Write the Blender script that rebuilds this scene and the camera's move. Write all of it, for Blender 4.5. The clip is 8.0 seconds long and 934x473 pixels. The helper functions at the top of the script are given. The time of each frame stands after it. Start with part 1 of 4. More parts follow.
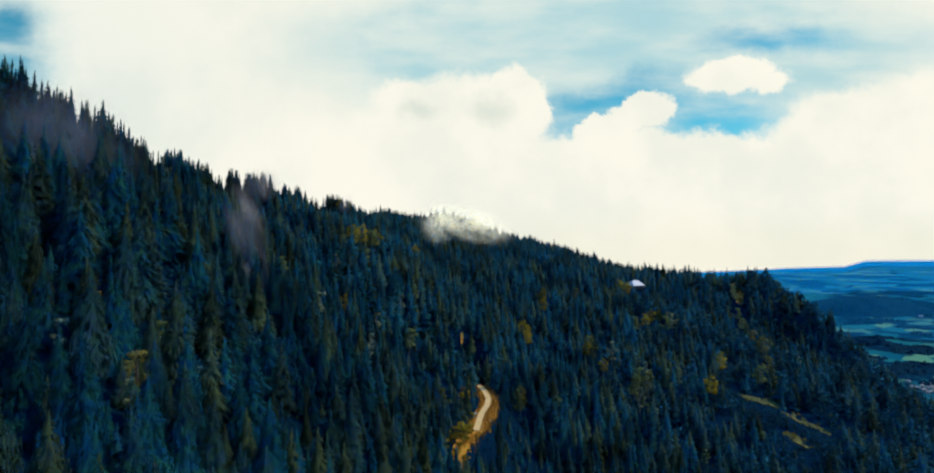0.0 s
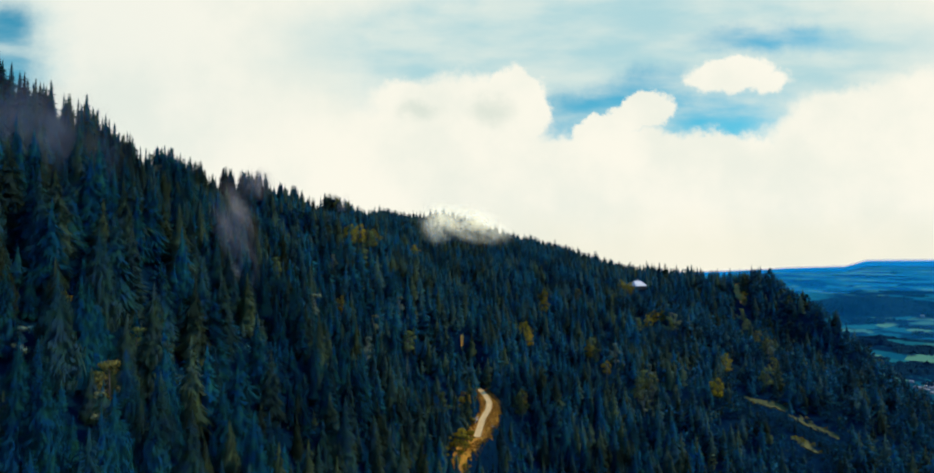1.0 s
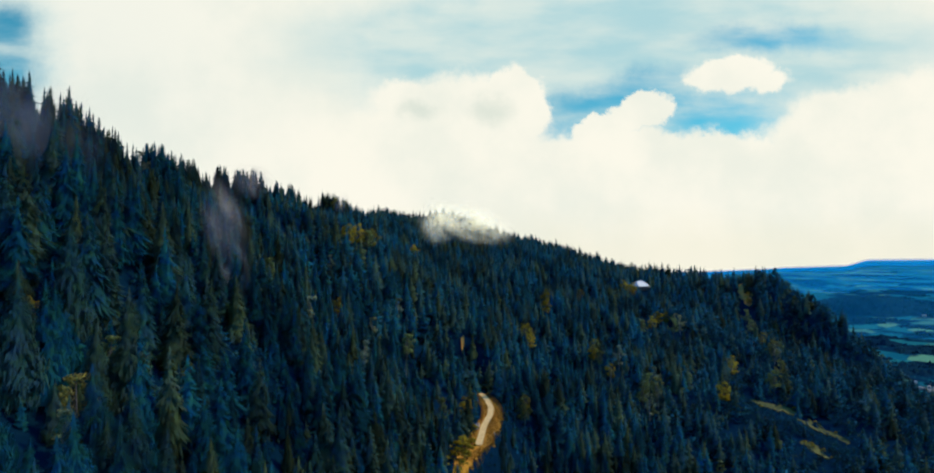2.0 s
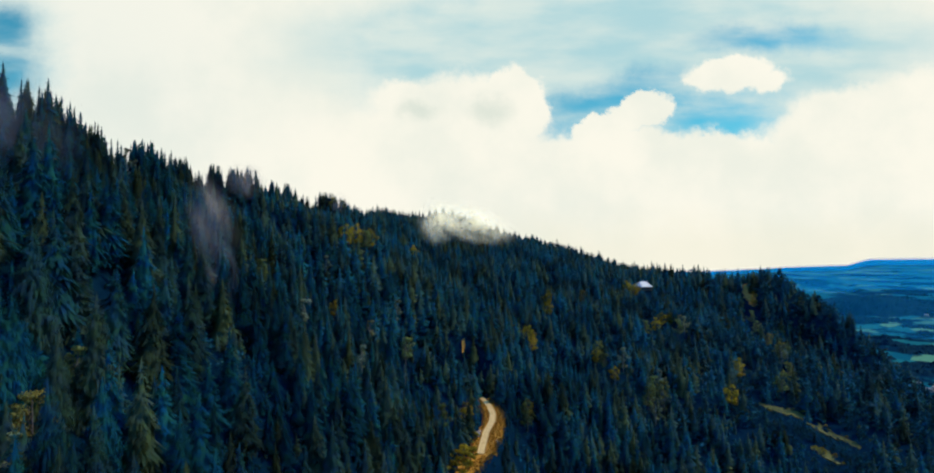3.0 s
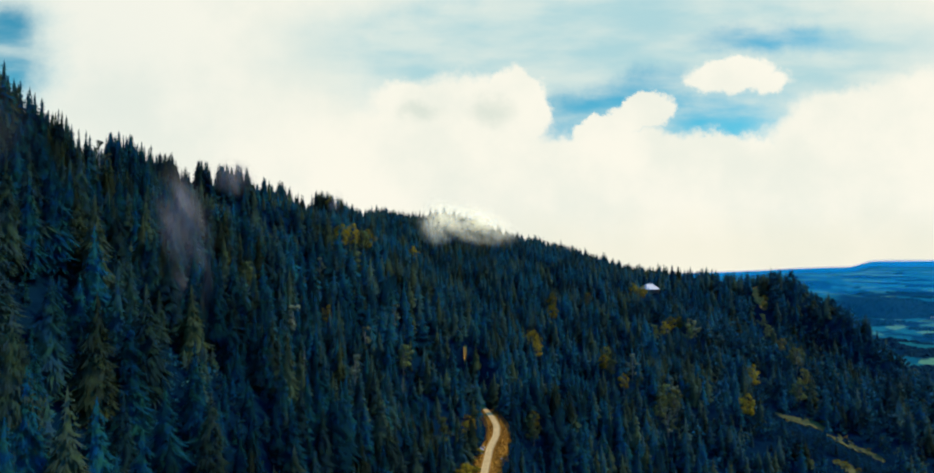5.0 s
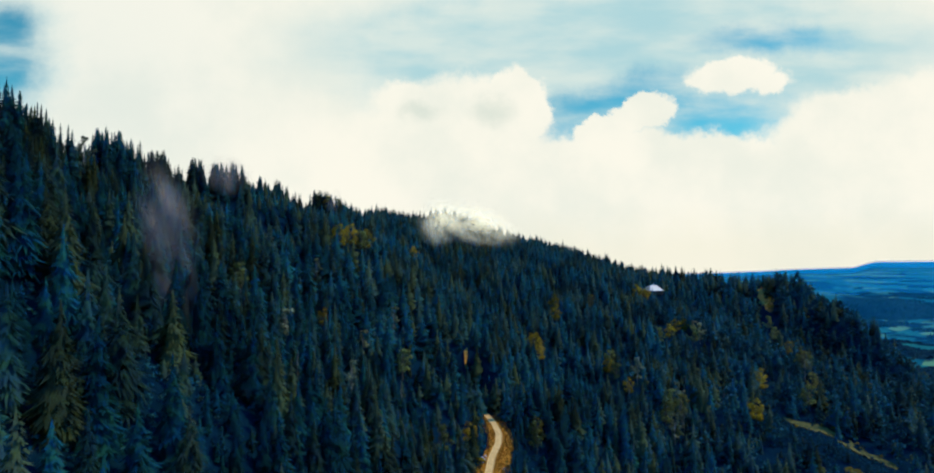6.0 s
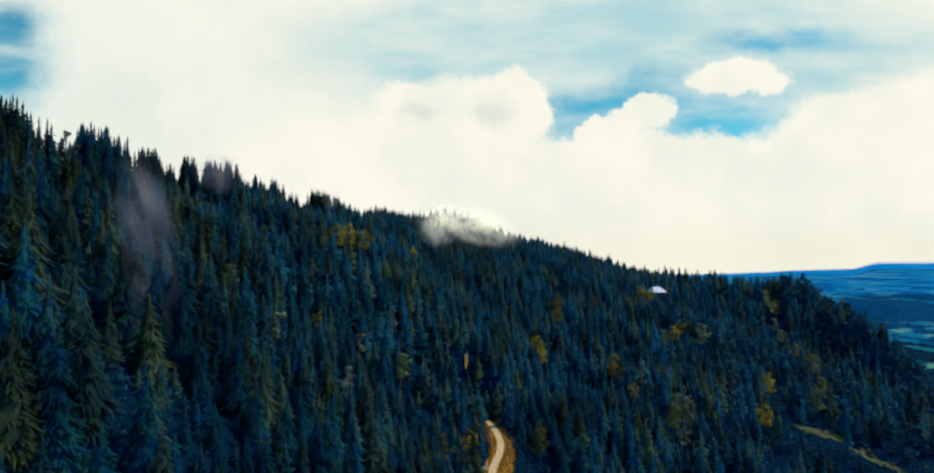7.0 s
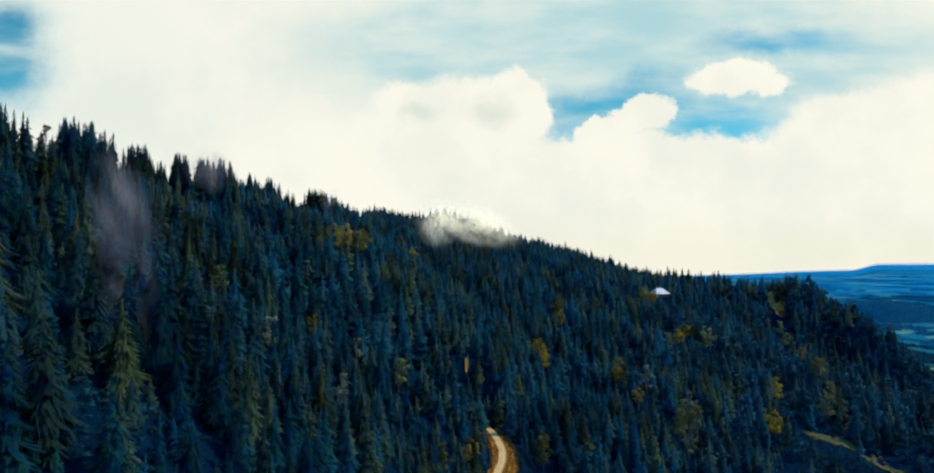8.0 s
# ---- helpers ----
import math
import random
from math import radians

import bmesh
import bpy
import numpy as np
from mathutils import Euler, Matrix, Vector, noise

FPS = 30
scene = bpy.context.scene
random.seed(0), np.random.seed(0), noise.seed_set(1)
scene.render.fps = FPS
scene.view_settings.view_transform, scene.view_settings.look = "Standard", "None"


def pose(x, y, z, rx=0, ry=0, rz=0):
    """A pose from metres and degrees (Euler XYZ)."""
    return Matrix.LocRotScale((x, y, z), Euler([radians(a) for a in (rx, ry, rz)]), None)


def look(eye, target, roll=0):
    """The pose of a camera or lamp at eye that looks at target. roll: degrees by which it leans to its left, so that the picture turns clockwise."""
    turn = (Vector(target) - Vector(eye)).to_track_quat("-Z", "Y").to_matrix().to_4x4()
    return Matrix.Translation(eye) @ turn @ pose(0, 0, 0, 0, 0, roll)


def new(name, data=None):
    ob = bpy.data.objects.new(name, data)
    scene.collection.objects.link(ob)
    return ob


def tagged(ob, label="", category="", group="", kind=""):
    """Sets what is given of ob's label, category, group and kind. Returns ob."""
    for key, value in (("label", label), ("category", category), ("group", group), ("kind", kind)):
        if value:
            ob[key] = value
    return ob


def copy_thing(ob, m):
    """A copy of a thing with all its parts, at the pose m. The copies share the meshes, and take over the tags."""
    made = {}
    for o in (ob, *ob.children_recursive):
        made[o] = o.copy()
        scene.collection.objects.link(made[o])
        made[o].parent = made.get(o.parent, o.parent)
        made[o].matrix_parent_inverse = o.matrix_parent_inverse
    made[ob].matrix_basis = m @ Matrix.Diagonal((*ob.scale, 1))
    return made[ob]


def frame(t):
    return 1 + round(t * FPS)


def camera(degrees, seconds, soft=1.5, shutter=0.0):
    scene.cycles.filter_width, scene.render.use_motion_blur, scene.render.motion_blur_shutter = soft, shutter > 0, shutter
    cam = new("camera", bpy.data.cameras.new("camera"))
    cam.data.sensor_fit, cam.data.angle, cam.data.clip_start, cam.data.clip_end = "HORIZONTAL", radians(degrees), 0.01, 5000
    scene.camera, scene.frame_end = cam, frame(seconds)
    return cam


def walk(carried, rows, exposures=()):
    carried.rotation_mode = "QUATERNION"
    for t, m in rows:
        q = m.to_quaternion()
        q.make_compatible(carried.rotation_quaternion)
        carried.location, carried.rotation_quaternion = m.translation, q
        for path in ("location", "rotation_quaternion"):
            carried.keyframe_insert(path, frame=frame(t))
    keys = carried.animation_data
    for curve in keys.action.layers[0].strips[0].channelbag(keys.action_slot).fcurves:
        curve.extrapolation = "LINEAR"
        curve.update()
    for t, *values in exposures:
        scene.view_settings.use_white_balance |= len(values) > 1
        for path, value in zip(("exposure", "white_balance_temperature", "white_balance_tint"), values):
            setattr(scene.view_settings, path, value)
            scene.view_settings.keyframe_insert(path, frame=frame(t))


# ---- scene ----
cam = camera(79.6, 8.0, 2.0)
METRES, EYE, TILT, LEAN, TURN = 80.0, 300.0, 1.9, 0.0, 0.0
ROWS = [
    (0.0, 0.0, 0.0, 0.0, 0.0, 0.0, -0.0),
    (0.5, -0.0022, 0.0554, -0.0031, -0.04, 0.05, 0.07),
    (1.0, -0.003, 0.1188, -0.0021, -0.03, 0.02, 0.09),
    (1.5, -0.0075, 0.1793, -0.0017, -0.05, -0.01, 0.11),
    (3.0, -0.017, 0.3745, -0.0024, -0.08, 0.01, 0.25),
    (3.5, -0.0188, 0.4325, -0.0067, -0.08, 0.13, 0.35),
    (4.0, -0.0202, 0.4983, -0.0031, -0.04, 0.07, 0.26),
    (4.5, -0.0236, 0.5609, -0.0028, -0.02, 0.08, 0.2),
    (6.0, -0.0309, 0.7457, 0.0006, 0.07, 0.1, 0.08),
    (6.5, -0.0336, 0.8049, -0.0035, 0.05, 0.22, 0.1),
    (7.0, -0.0346, 0.8704, -0.0007, 0.1, 0.17, 0.0),
    (7.5, -0.0374, 0.9311, -0.0004, 0.1, 0.2, -0.03),
    (8.0, -0.042, 0.9983, 0.0003, 0.06, 0.21, -0.1),
]
# the clip's picture brightens for a moment every three seconds
BRIGHT = 0.4
EXPOSURES = [(0.0, 0.0), (0.1, 0.0), (0.3, BRIGHT), (0.5, 0.85 * BRIGHT), (0.7, 0.0),
             (3.0, 0.0), (3.3, BRIGHT), (3.5, BRIGHT), (3.7, 0.0),
             (6.0, 0.0), (6.3, BRIGHT), (6.5, BRIGHT), (6.7, 0.0), (8.0, 0.0)]
walk(cam, [(t, pose(0, 0, EYE, TILT, LEAN, TURN) @ pose(METRES * x, METRES * y, METRES * z, 90 + pitch, roll, yaw)) for t, x, y, z, yaw, pitch, roll in ROWS], EXPOSURES)

# ---- node helpers ----


def put(tree, value, socket):
    if isinstance(value, bpy.types.NodeSocket):
        tree.links.new(value, socket)
    elif value is not None:
        socket.default_value = value


def node(tree, kind, **settings):
    """A node, with its inputs set by name (underscores for blanks)."""
    made = tree.nodes.new(kind)
    for key, value in settings.items():
        put(tree, value, made.inputs[key.replace("_", " ")])
    return made


def attribute(tree, name):
    made = tree.nodes.new("ShaderNodeAttribute")
    made.attribute_name = name
    return made.outputs["Fac"]


def calc(tree, op, a, b=None, c=None, clamp=False):
    made = tree.nodes.new("ShaderNodeMath")
    made.operation, made.use_clamp = op, clamp
    for value, socket in zip((a, b, c), made.inputs):
        put(tree, value, socket)
    return made.outputs[0]


def blend(tree, factor, a, b):
    made = tree.nodes.new("ShaderNodeMix")
    made.data_type = "RGBA"
    put(tree, factor, made.inputs[0])
    put(tree, a, made.inputs[6])
    put(tree, b, made.inputs[7])
    return made.outputs[2]


def smooth(tree, value, low, high):
    made = tree.nodes.new("ShaderNodeMapRange")
    made.interpolation_type = "SMOOTHSTEP"
    put(tree, value, made.inputs[0])
    made.inputs[1].default_value, made.inputs[2].default_value = low, high
    return made.outputs[0]


def rgb(r, g, b):
    return (r, g, b, 1.0)


# ---- world: broken cloud over blue sky ----
SUN_ELEVATION, SUN_AZIMUTH = 50.0, 78.0
world = bpy.data.worlds.new("sky")
scene.world = world
world.use_nodes = True
W = world.node_tree
W.nodes.clear()
sky = W.nodes.new("ShaderNodeTexSky")
sky.sky_type, sky.sun_disc, sky.altitude = "NISHITA", False, 1200.0
sky.sun_elevation, sky.sun_rotation = radians(SUN_ELEVATION), radians(SUN_AZIMUTH)
way = node(W, "ShaderNodeTexCoord").outputs["Generated"]
xyz = node(W, "ShaderNodeSeparateXYZ", Vector=way)
ahead = calc(W, "MAXIMUM", calc(W, "ABSOLUTE", xyz.outputs[1]), 0.25)
U0 = calc(W, "DIVIDE", xyz.outputs[0], ahead)
V0 = calc(W, "DIVIDE", xyz.outputs[2], ahead)
plane = node(W, "ShaderNodeCombineXYZ", X=U0, Y=V0).outputs[0]
curl = node(W, "ShaderNodeTexNoise", Vector=plane, Scale=11.0, Detail=10.0, Roughness=0.68)
curl_xyz = node(W, "ShaderNodeSeparateXYZ", Vector=curl.outputs["Color"])
WARP = 0.085
U = calc(W, "MULTIPLY_ADD", calc(W, "SUBTRACT", curl_xyz.outputs[0], 0.5), WARP, U0)
V = calc(W, "MULTIPLY_ADD", calc(W, "SUBTRACT", curl_xyz.outputs[1], 0.5), WARP, V0)


def puff(u, v, wide, high, soft, turn=0.0):
    """One at the middle of an oval in the sky, nought outside it; ragged by the curled coordinates."""
    c, s = math.cos(turn), math.sin(turn)
    du, dv = calc(W, "SUBTRACT", U, u), calc(W, "SUBTRACT", V, v)
    a = calc(W, "MULTIPLY_ADD", du, c / wide, calc(W, "MULTIPLY", dv, s / wide))
    b = calc(W, "MULTIPLY_ADD", du, -s / high, calc(W, "MULTIPLY", dv, c / high))
    r = calc(W, "SQRT", calc(W, "MULTIPLY_ADD", a, a, calc(W, "MULTIPLY", b, b)))
    return smooth(W, calc(W, "SUBTRACT", 1.0, r), -soft, soft)


def most(values):
    out = values[0]
    for value in values[1:]:
        out = calc(W, "MAXIMUM", out, value)
    return out


gap = most([puff(0.30, 0.375, 0.56, 0.125, 0.35), puff(0.36, 0.275, 0.27, 0.085, 0.35), puff(-0.84, 0.37, 0.10, 0.12, 0.5),
            puff(-0.08, 0.37, 0.14, 0.07, 0.5)])
deep = most([puff(0.55, 0.388, 0.10, 0.024, 0.9), puff(0.25, 0.275, 0.13, 0.035, 0.8, 0.25), puff(0.165, 0.235, 0.05, 0.035, 0.6),
             puff(0.42, 0.245, 0.16, 0.042, 0.8), puff(-0.85, 0.37, 0.085, 0.11, 0.5)])
heap = most([puff(-0.02, 0.20, 0.17, 0.125, 0.14), puff(0.09, 0.27, 0.065, 0.07, 0.1), puff(-0.11, 0.285, 0.06, 0.03, 0.3),
             puff(0.312, 0.256, 0.062, 0.036, 0.1, 0.35), puff(0.245, 0.218, 0.06, 0.03, 0.1), puff(0.465, 0.318, 0.075, 0.028, 0.2), puff(0.50, 0.33, 0.05, 0.026, 0.2), puff(0.545, 0.312, 0.035, 0.02, 0.3), puff(0.42, 0.312, 0.035, 0.014, 0.3),
             puff(0.74, 0.20, 0.2, 0.1, 0.12), puff(0.36, 0.14, 0.40, 0.085, 0.12),
             puff(0.86, 0.27, 0.12, 0.06, 0.2)])
far_noise = node(W, "ShaderNodeTexNoise", Vector=node(W, "ShaderNodeMapping", Vector=way, Scale=(1.2, 1.2, 3.0)).outputs[0], Scale=2.0, Detail=5.0)
behind = smooth(W, xyz.outputs[1], 0.25, -0.1)
above = smooth(W, xyz.outputs[2], 0.45, 0.7)
elsewhere = calc(W, "MAXIMUM", behind, above)
open_sky = calc(W, "MULTIPLY", elsewhere, smooth(W, far_noise.outputs[0], 0.30, 0.48))


def sky_tinted(tint):
    made = W.nodes.new("ShaderNodeMix")
    made.data_type, made.blend_type = "RGBA", "MULTIPLY"
    put(W, 1.0, made.inputs[0])
    put(W, sky.outputs[0], made.inputs[6])
    put(W, tint, made.inputs[7])
    return made.outputs[2]


# high_blue: out-of-view sky tinted strongly blue to fill the shaded sides
blue, high_blue = sky_tinted(rgb(0.034, 0.126, 0.118)), sky_tinted(rgb(0.012, 0.26, 0.55))
veil_noise = node(W, "ShaderNodeTexNoise", Vector=node(W, "ShaderNodeMapping", Vector=plane, Scale=(1.0, 3.5, 1.0)).outputs[0], Scale=5.0, Detail=5.0)
veil = blend(W, smooth(W, veil_noise.outputs[0], 0.3, 0.7), rgb(0.42, 0.66, 0.70), rgb(0.66, 0.78, 0.74))
gap_colour = blend(W, calc(W, "MULTIPLY", deep, smooth(W, veil_noise.outputs[0], 0.85, 0.35)), veil, blue)
cream_noise = node(W, "ShaderNodeTexNoise", Vector=plane, Scale=4.0, Detail=6.0, Roughness=0.55)
cream = blend(W, smooth(W, cream_noise.outputs[0], 0.35, 0.62), rgb(0.84, 0.86, 0.76), rgb(0.955, 0.93, 0.81))
cream = blend(W, calc(W, "MULTIPLY", calc(W, "MAXIMUM", puff(0.045, 0.262, 0.032, 0.02, 0.95), puff(-0.085, 0.265, 0.03, 0.014, 0.95)), 0.6), cream, rgb(0.62, 0.70, 0.62))
cream = blend(W, calc(W, "MULTIPLY", puff(-0.72, 0.32, 0.30, 0.24, 0.9), 0.22), cream, rgb(0.52, 0.69, 0.72))
low = blend(W, calc(W, "MULTIPLY", smooth(W, V, 0.10, 0.0), 0.5), cream, rgb(0.86, 0.83, 0.66))
sky_colour = blend(W, gap, low, gap_colour)
sky_colour = blend(W, heap, sky_colour, low)
sky_colour = blend(W, open_sky, sky_colour, high_blue)
# bright blue low sky behind the view, added unseen as fill light
overhead = smooth(W, xyz.outputs[2], 0.0, 0.75)
fill_blue = blend(W, smooth(W, far_noise.outputs[0], 0.3, 0.65), rgb(0.004, 0.24, 0.94), rgb(0.010, 0.30, 1.06))
sky_colour = blend(W, calc(W, "MULTIPLY", behind, calc(W, "SUBTRACT", 1.0, overhead)), sky_colour, fill_blue)
node(W, "ShaderNodeOutputWorld", Surface=node(W, "ShaderNodeBackground", Color=sky_colour, Strength=1.02).outputs[0])

sun_data = bpy.data.lights.new("sun", "SUN")
sun_data.energy, sun_data.angle, sun_data.color = 3.3, radians(0.6), (1.0, 0.86, 0.54)
sun = new("sun", sun_data)
az, el = radians(SUN_AZIMUTH), radians(SUN_ELEVATION)
sun.matrix_world = look((0, 0, 0), (-math.sin(az) * math.cos(el), -math.cos(az) * math.cos(el), -math.sin(el)))

# ---- materials ----


def material(name, roughness=0.8, specular=0.2):
    made = bpy.data.materials.new(name)
    made.use_nodes = True
    tree = made.node_tree
    shader = tree.nodes["Principled BSDF"]
    shader.inputs["Roughness"].default_value = roughness
    shader.inputs["Specular IOR Level"].default_value = specular
    return made, tree, shader


def noise_of(tree, scale, detail=4.0, coords="Object", stretch=None):
    where = node(tree, "ShaderNodeTexCoord").outputs[coords]
    if stretch:
        where = node(tree, "ShaderNodeMapping", Vector=where, Scale=stretch).outputs[0]
    return node(tree, "ShaderNodeTexNoise", Vector=where, Scale=scale, Detail=detail).outputs[0]


def foliage(name, dark, light, warm, warm_share, clump=0.5, leaf=0.25, gaps=0.1):
    """Needles or leaves: a tone for each tree, lighter clumps and dark hollows put into the colour by noise, and a
    little light through them.
    """
    made, tree, shader = material(name, 0.85, 0.03)
    where = node(tree, "ShaderNodeNewGeometry").outputs["Position"]
    tone = calc(tree, "FRACT", calc(tree, "ADD", attribute(tree, "tint"), node(tree, "ShaderNodeObjectInfo").outputs["Random"]))
    grain = node(tree, "ShaderNodeTexNoise", Vector=where, Scale=clump, Detail=3.0).outputs[0]
    twigs = node(tree, "ShaderNodeTexNoise", Vector=where, Scale=2.6, Detail=4.0, Roughness=0.65).outputs[0]
    stand = node(tree, "ShaderNodeTexNoise", Vector=where, Scale=0.022, Detail=3.0).outputs[0]
    colour = blend(tree, smooth(tree, grain, 0.3, 0.7), dark, light)
    share = calc(tree, "ADD", tone, calc(tree, "MULTIPLY", calc(tree, "SUBTRACT", stand, 0.5), 1.1))
    colour = blend(tree, calc(tree, "MULTIPLY", smooth(tree, share, 1.0 - warm_share, 1.15), 0.85), colour, warm)
    bright = node(tree, "ShaderNodeHueSaturation", Color=colour)
    value = calc(tree, "MULTIPLY_ADD", calc(tree, "FRACT", calc(tree, "MULTIPLY", tone, 7.3)), 0.45, 0.75)
    value = calc(tree, "MULTIPLY", value, calc(tree, "MULTIPLY_ADD", smooth(tree, twigs, 0.34, 0.68), 0.3, 0.85))
    value = calc(tree, "MULTIPLY", value, calc(tree, "MULTIPLY_ADD", smooth(tree, node(tree, "ShaderNodeTexNoise", Vector=where, Scale=0.035, Detail=3.0).outputs[0], 0.36, 0.64), 0.9, 0.55))
    put(tree, value, bright.inputs["Value"])
    put(tree, bright.outputs[0], shader.inputs["Base Color"])
    rough = node(tree, "ShaderNodeBump", Height=twigs, Strength=0.25, Distance=0.5).outputs[0]
    put(tree, rough, shader.inputs["Normal"])
    through_leaf = node(tree, "ShaderNodeBsdfTranslucent", Color=bright.outputs[0], Normal=rough)
    mixed = node(tree, "ShaderNodeMixShader", Fac=leaf)
    put(tree, shader.outputs[0], mixed.inputs[1])
    put(tree, through_leaf.outputs[0], mixed.inputs[2])
    # sprays of needles and leaves are partly gaps
    airy = node(tree, "ShaderNodeMixShader", Fac=gaps)
    put(tree, mixed.outputs[0], airy.inputs[1])
    put(tree, node(tree, "ShaderNodeBsdfTransparent").outputs[0], airy.inputs[2])
    put(tree, airy.outputs[0], tree.nodes["Material Output"].inputs[0])
    return made


# blue shade put into the dark tone, sunlit green and olive into the others
SPRUCE = foliage("spruce_needles", rgb(0.0015, 0.044, 0.096), rgb(0.009, 0.068, 0.049), rgb(0.054, 0.068, 0.016), 0.72, 0.5, 0.4)
DARK_LEAF = foliage("beech_leaves", rgb(0.004, 0.044, 0.085), rgb(0.014, 0.078, 0.080), rgb(0.07, 0.085, 0.02), 0.25, 0.6, 0.3)
AUTUMN = foliage("autumn_leaves", rgb(0.15, 0.125, 0.014), rgb(0.38, 0.29, 0.024), rgb(0.32, 0.195, 0.014), 0.55, 0.8, 0.4)
OLIVE = foliage("green_leaves", rgb(0.06, 0.10, 0.03), rgb(0.16, 0.19, 0.06), rgb(0.24, 0.19, 0.04), 0.5, 0.8, 0.35)
PALE = foliage("pale_leaves", rgb(0.09, 0.13, 0.09), rgb(0.20, 0.25, 0.14), rgb(0.22, 0.22, 0.08), 0.4, 0.8, 0.35)


def plain(name, a, b, scale, roughness=0.85, bump=0.0, detail=5.0, stretch=None, specular=0.2):
    """Two tones mixed by noise at two scales, with relief."""
    made, tree, shader = material(name, roughness, specular)
    fine, broad = noise_of(tree, scale, detail, stretch=stretch), noise_of(tree, scale * 0.17, 3.0)
    mixed = calc(tree, "ADD", calc(tree, "MULTIPLY", fine, 0.6), calc(tree, "MULTIPLY", broad, 0.4))
    put(tree, blend(tree, smooth(tree, mixed, 0.36, 0.64), a, b), shader.inputs["Base Color"])
    if bump:
        put(tree, node(tree, "ShaderNodeBump", Height=fine, Strength=bump, Distance=0.3).outputs[0], shader.inputs["Normal"])
    return made


BARK = plain("bark", rgb(0.06, 0.045, 0.035), rgb(0.14, 0.11, 0.09), 6.0, 0.9, 0.4, stretch=(1, 1, 0.2))
PALE_BARK = plain("pale_bark", rgb(0.16, 0.145, 0.12), rgb(0.28, 0.26, 0.22), 5.0, 0.85, 0.3)
GRASS = plain("dry_grass", rgb(0.24, 0.095, 0.005), rgb(0.42, 0.18, 0.010), 0.9, 0.9, 0.6)
BANK = plain("olive_grass", rgb(0.035, 0.045, 0.010), rgb(0.095, 0.085, 0.014), 0.5, 0.9, 0.6)
GRAVEL = plain("road_gravel", rgb(0.44, 0.27, 0.085), rgb(0.62, 0.39, 0.14), 2.2, 0.9, 0.4)
EARTH = plain("bare_earth", rgb(0.26, 0.13, 0.02), rgb(0.42, 0.22, 0.04), 0.35, 0.9, 0.5)
STONE = plain("pale_rock", rgb(0.34, 0.30, 0.28), rgb(0.56, 0.5, 0.46), 1.5, 0.85, 0.6)
PLASTER = plain("house_plaster", rgb(0.42, 0.38, 0.32), rgb(0.55, 0.5, 0.43), 2.0, 0.85, 0.2)
TIMBER = plain("house_timber", rgb(0.07, 0.045, 0.03), rgb(0.13, 0.085, 0.055), 3.0, 0.8, 0.3, stretch=(1, 1, 0.1))
SHEET = plain("roof_sheet", rgb(0.40, 0.37, 0.31), rgb(0.52, 0.48, 0.41), 1.2, 0.5, 0.05)
PANE = plain("dark_pane", rgb(0.015, 0.02, 0.025), rgb(0.03, 0.035, 0.04), 1.0, 0.1)
SPECK = plain("far_walls", rgb(0.22, 0.19, 0.14), rgb(0.32, 0.28, 0.22), 0.05, 0.8)
# woods darkened towards blue, with the distance haze in their base colour
WOODS = plain("far_woods", rgb(0.002, 0.014, 0.026), rgb(0.006, 0.026, 0.034), 0.03, 0.9, specular=0.0)

# ground: forest floor on the mountain, fields in the valley
GROUND, T, S = material("ground", 0.95, 0.0)
# navy of the shaded hollows is put into the floor colour
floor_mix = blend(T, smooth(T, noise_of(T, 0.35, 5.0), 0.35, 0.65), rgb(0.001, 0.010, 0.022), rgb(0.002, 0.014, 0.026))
plan_node = T.nodes.new("ShaderNodeUVMap")
plan_node.uv_map = "plan"
plan = plan_node.outputs[0]
cells = node(T, "ShaderNodeTexVoronoi", Vector=node(T, "ShaderNodeMapping", Vector=plan, Scale=(1.0, 1.2, 1.0)).outputs[0], Scale=0.9, Randomness=1.0)
cell = node(T, "ShaderNodeSeparateXYZ", Vector=cells.outputs["Color"])
# most field and wood tones hold the valley haze's blue in their colour
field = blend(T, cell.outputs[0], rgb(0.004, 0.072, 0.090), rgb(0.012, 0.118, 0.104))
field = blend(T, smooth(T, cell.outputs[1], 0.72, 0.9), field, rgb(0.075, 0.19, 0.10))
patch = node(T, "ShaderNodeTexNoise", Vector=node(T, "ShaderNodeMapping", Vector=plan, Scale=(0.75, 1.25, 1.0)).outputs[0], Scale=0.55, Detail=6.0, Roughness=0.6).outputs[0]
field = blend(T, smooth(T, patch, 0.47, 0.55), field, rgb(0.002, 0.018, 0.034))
plain_share = attribute(T, "plain")
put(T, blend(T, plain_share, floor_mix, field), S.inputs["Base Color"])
put(T, node(T, "ShaderNodeBump", Height=noise_of(T, 0.8, 4.0), Strength=0.5, Distance=0.4).outputs[0], S.inputs["Normal"])


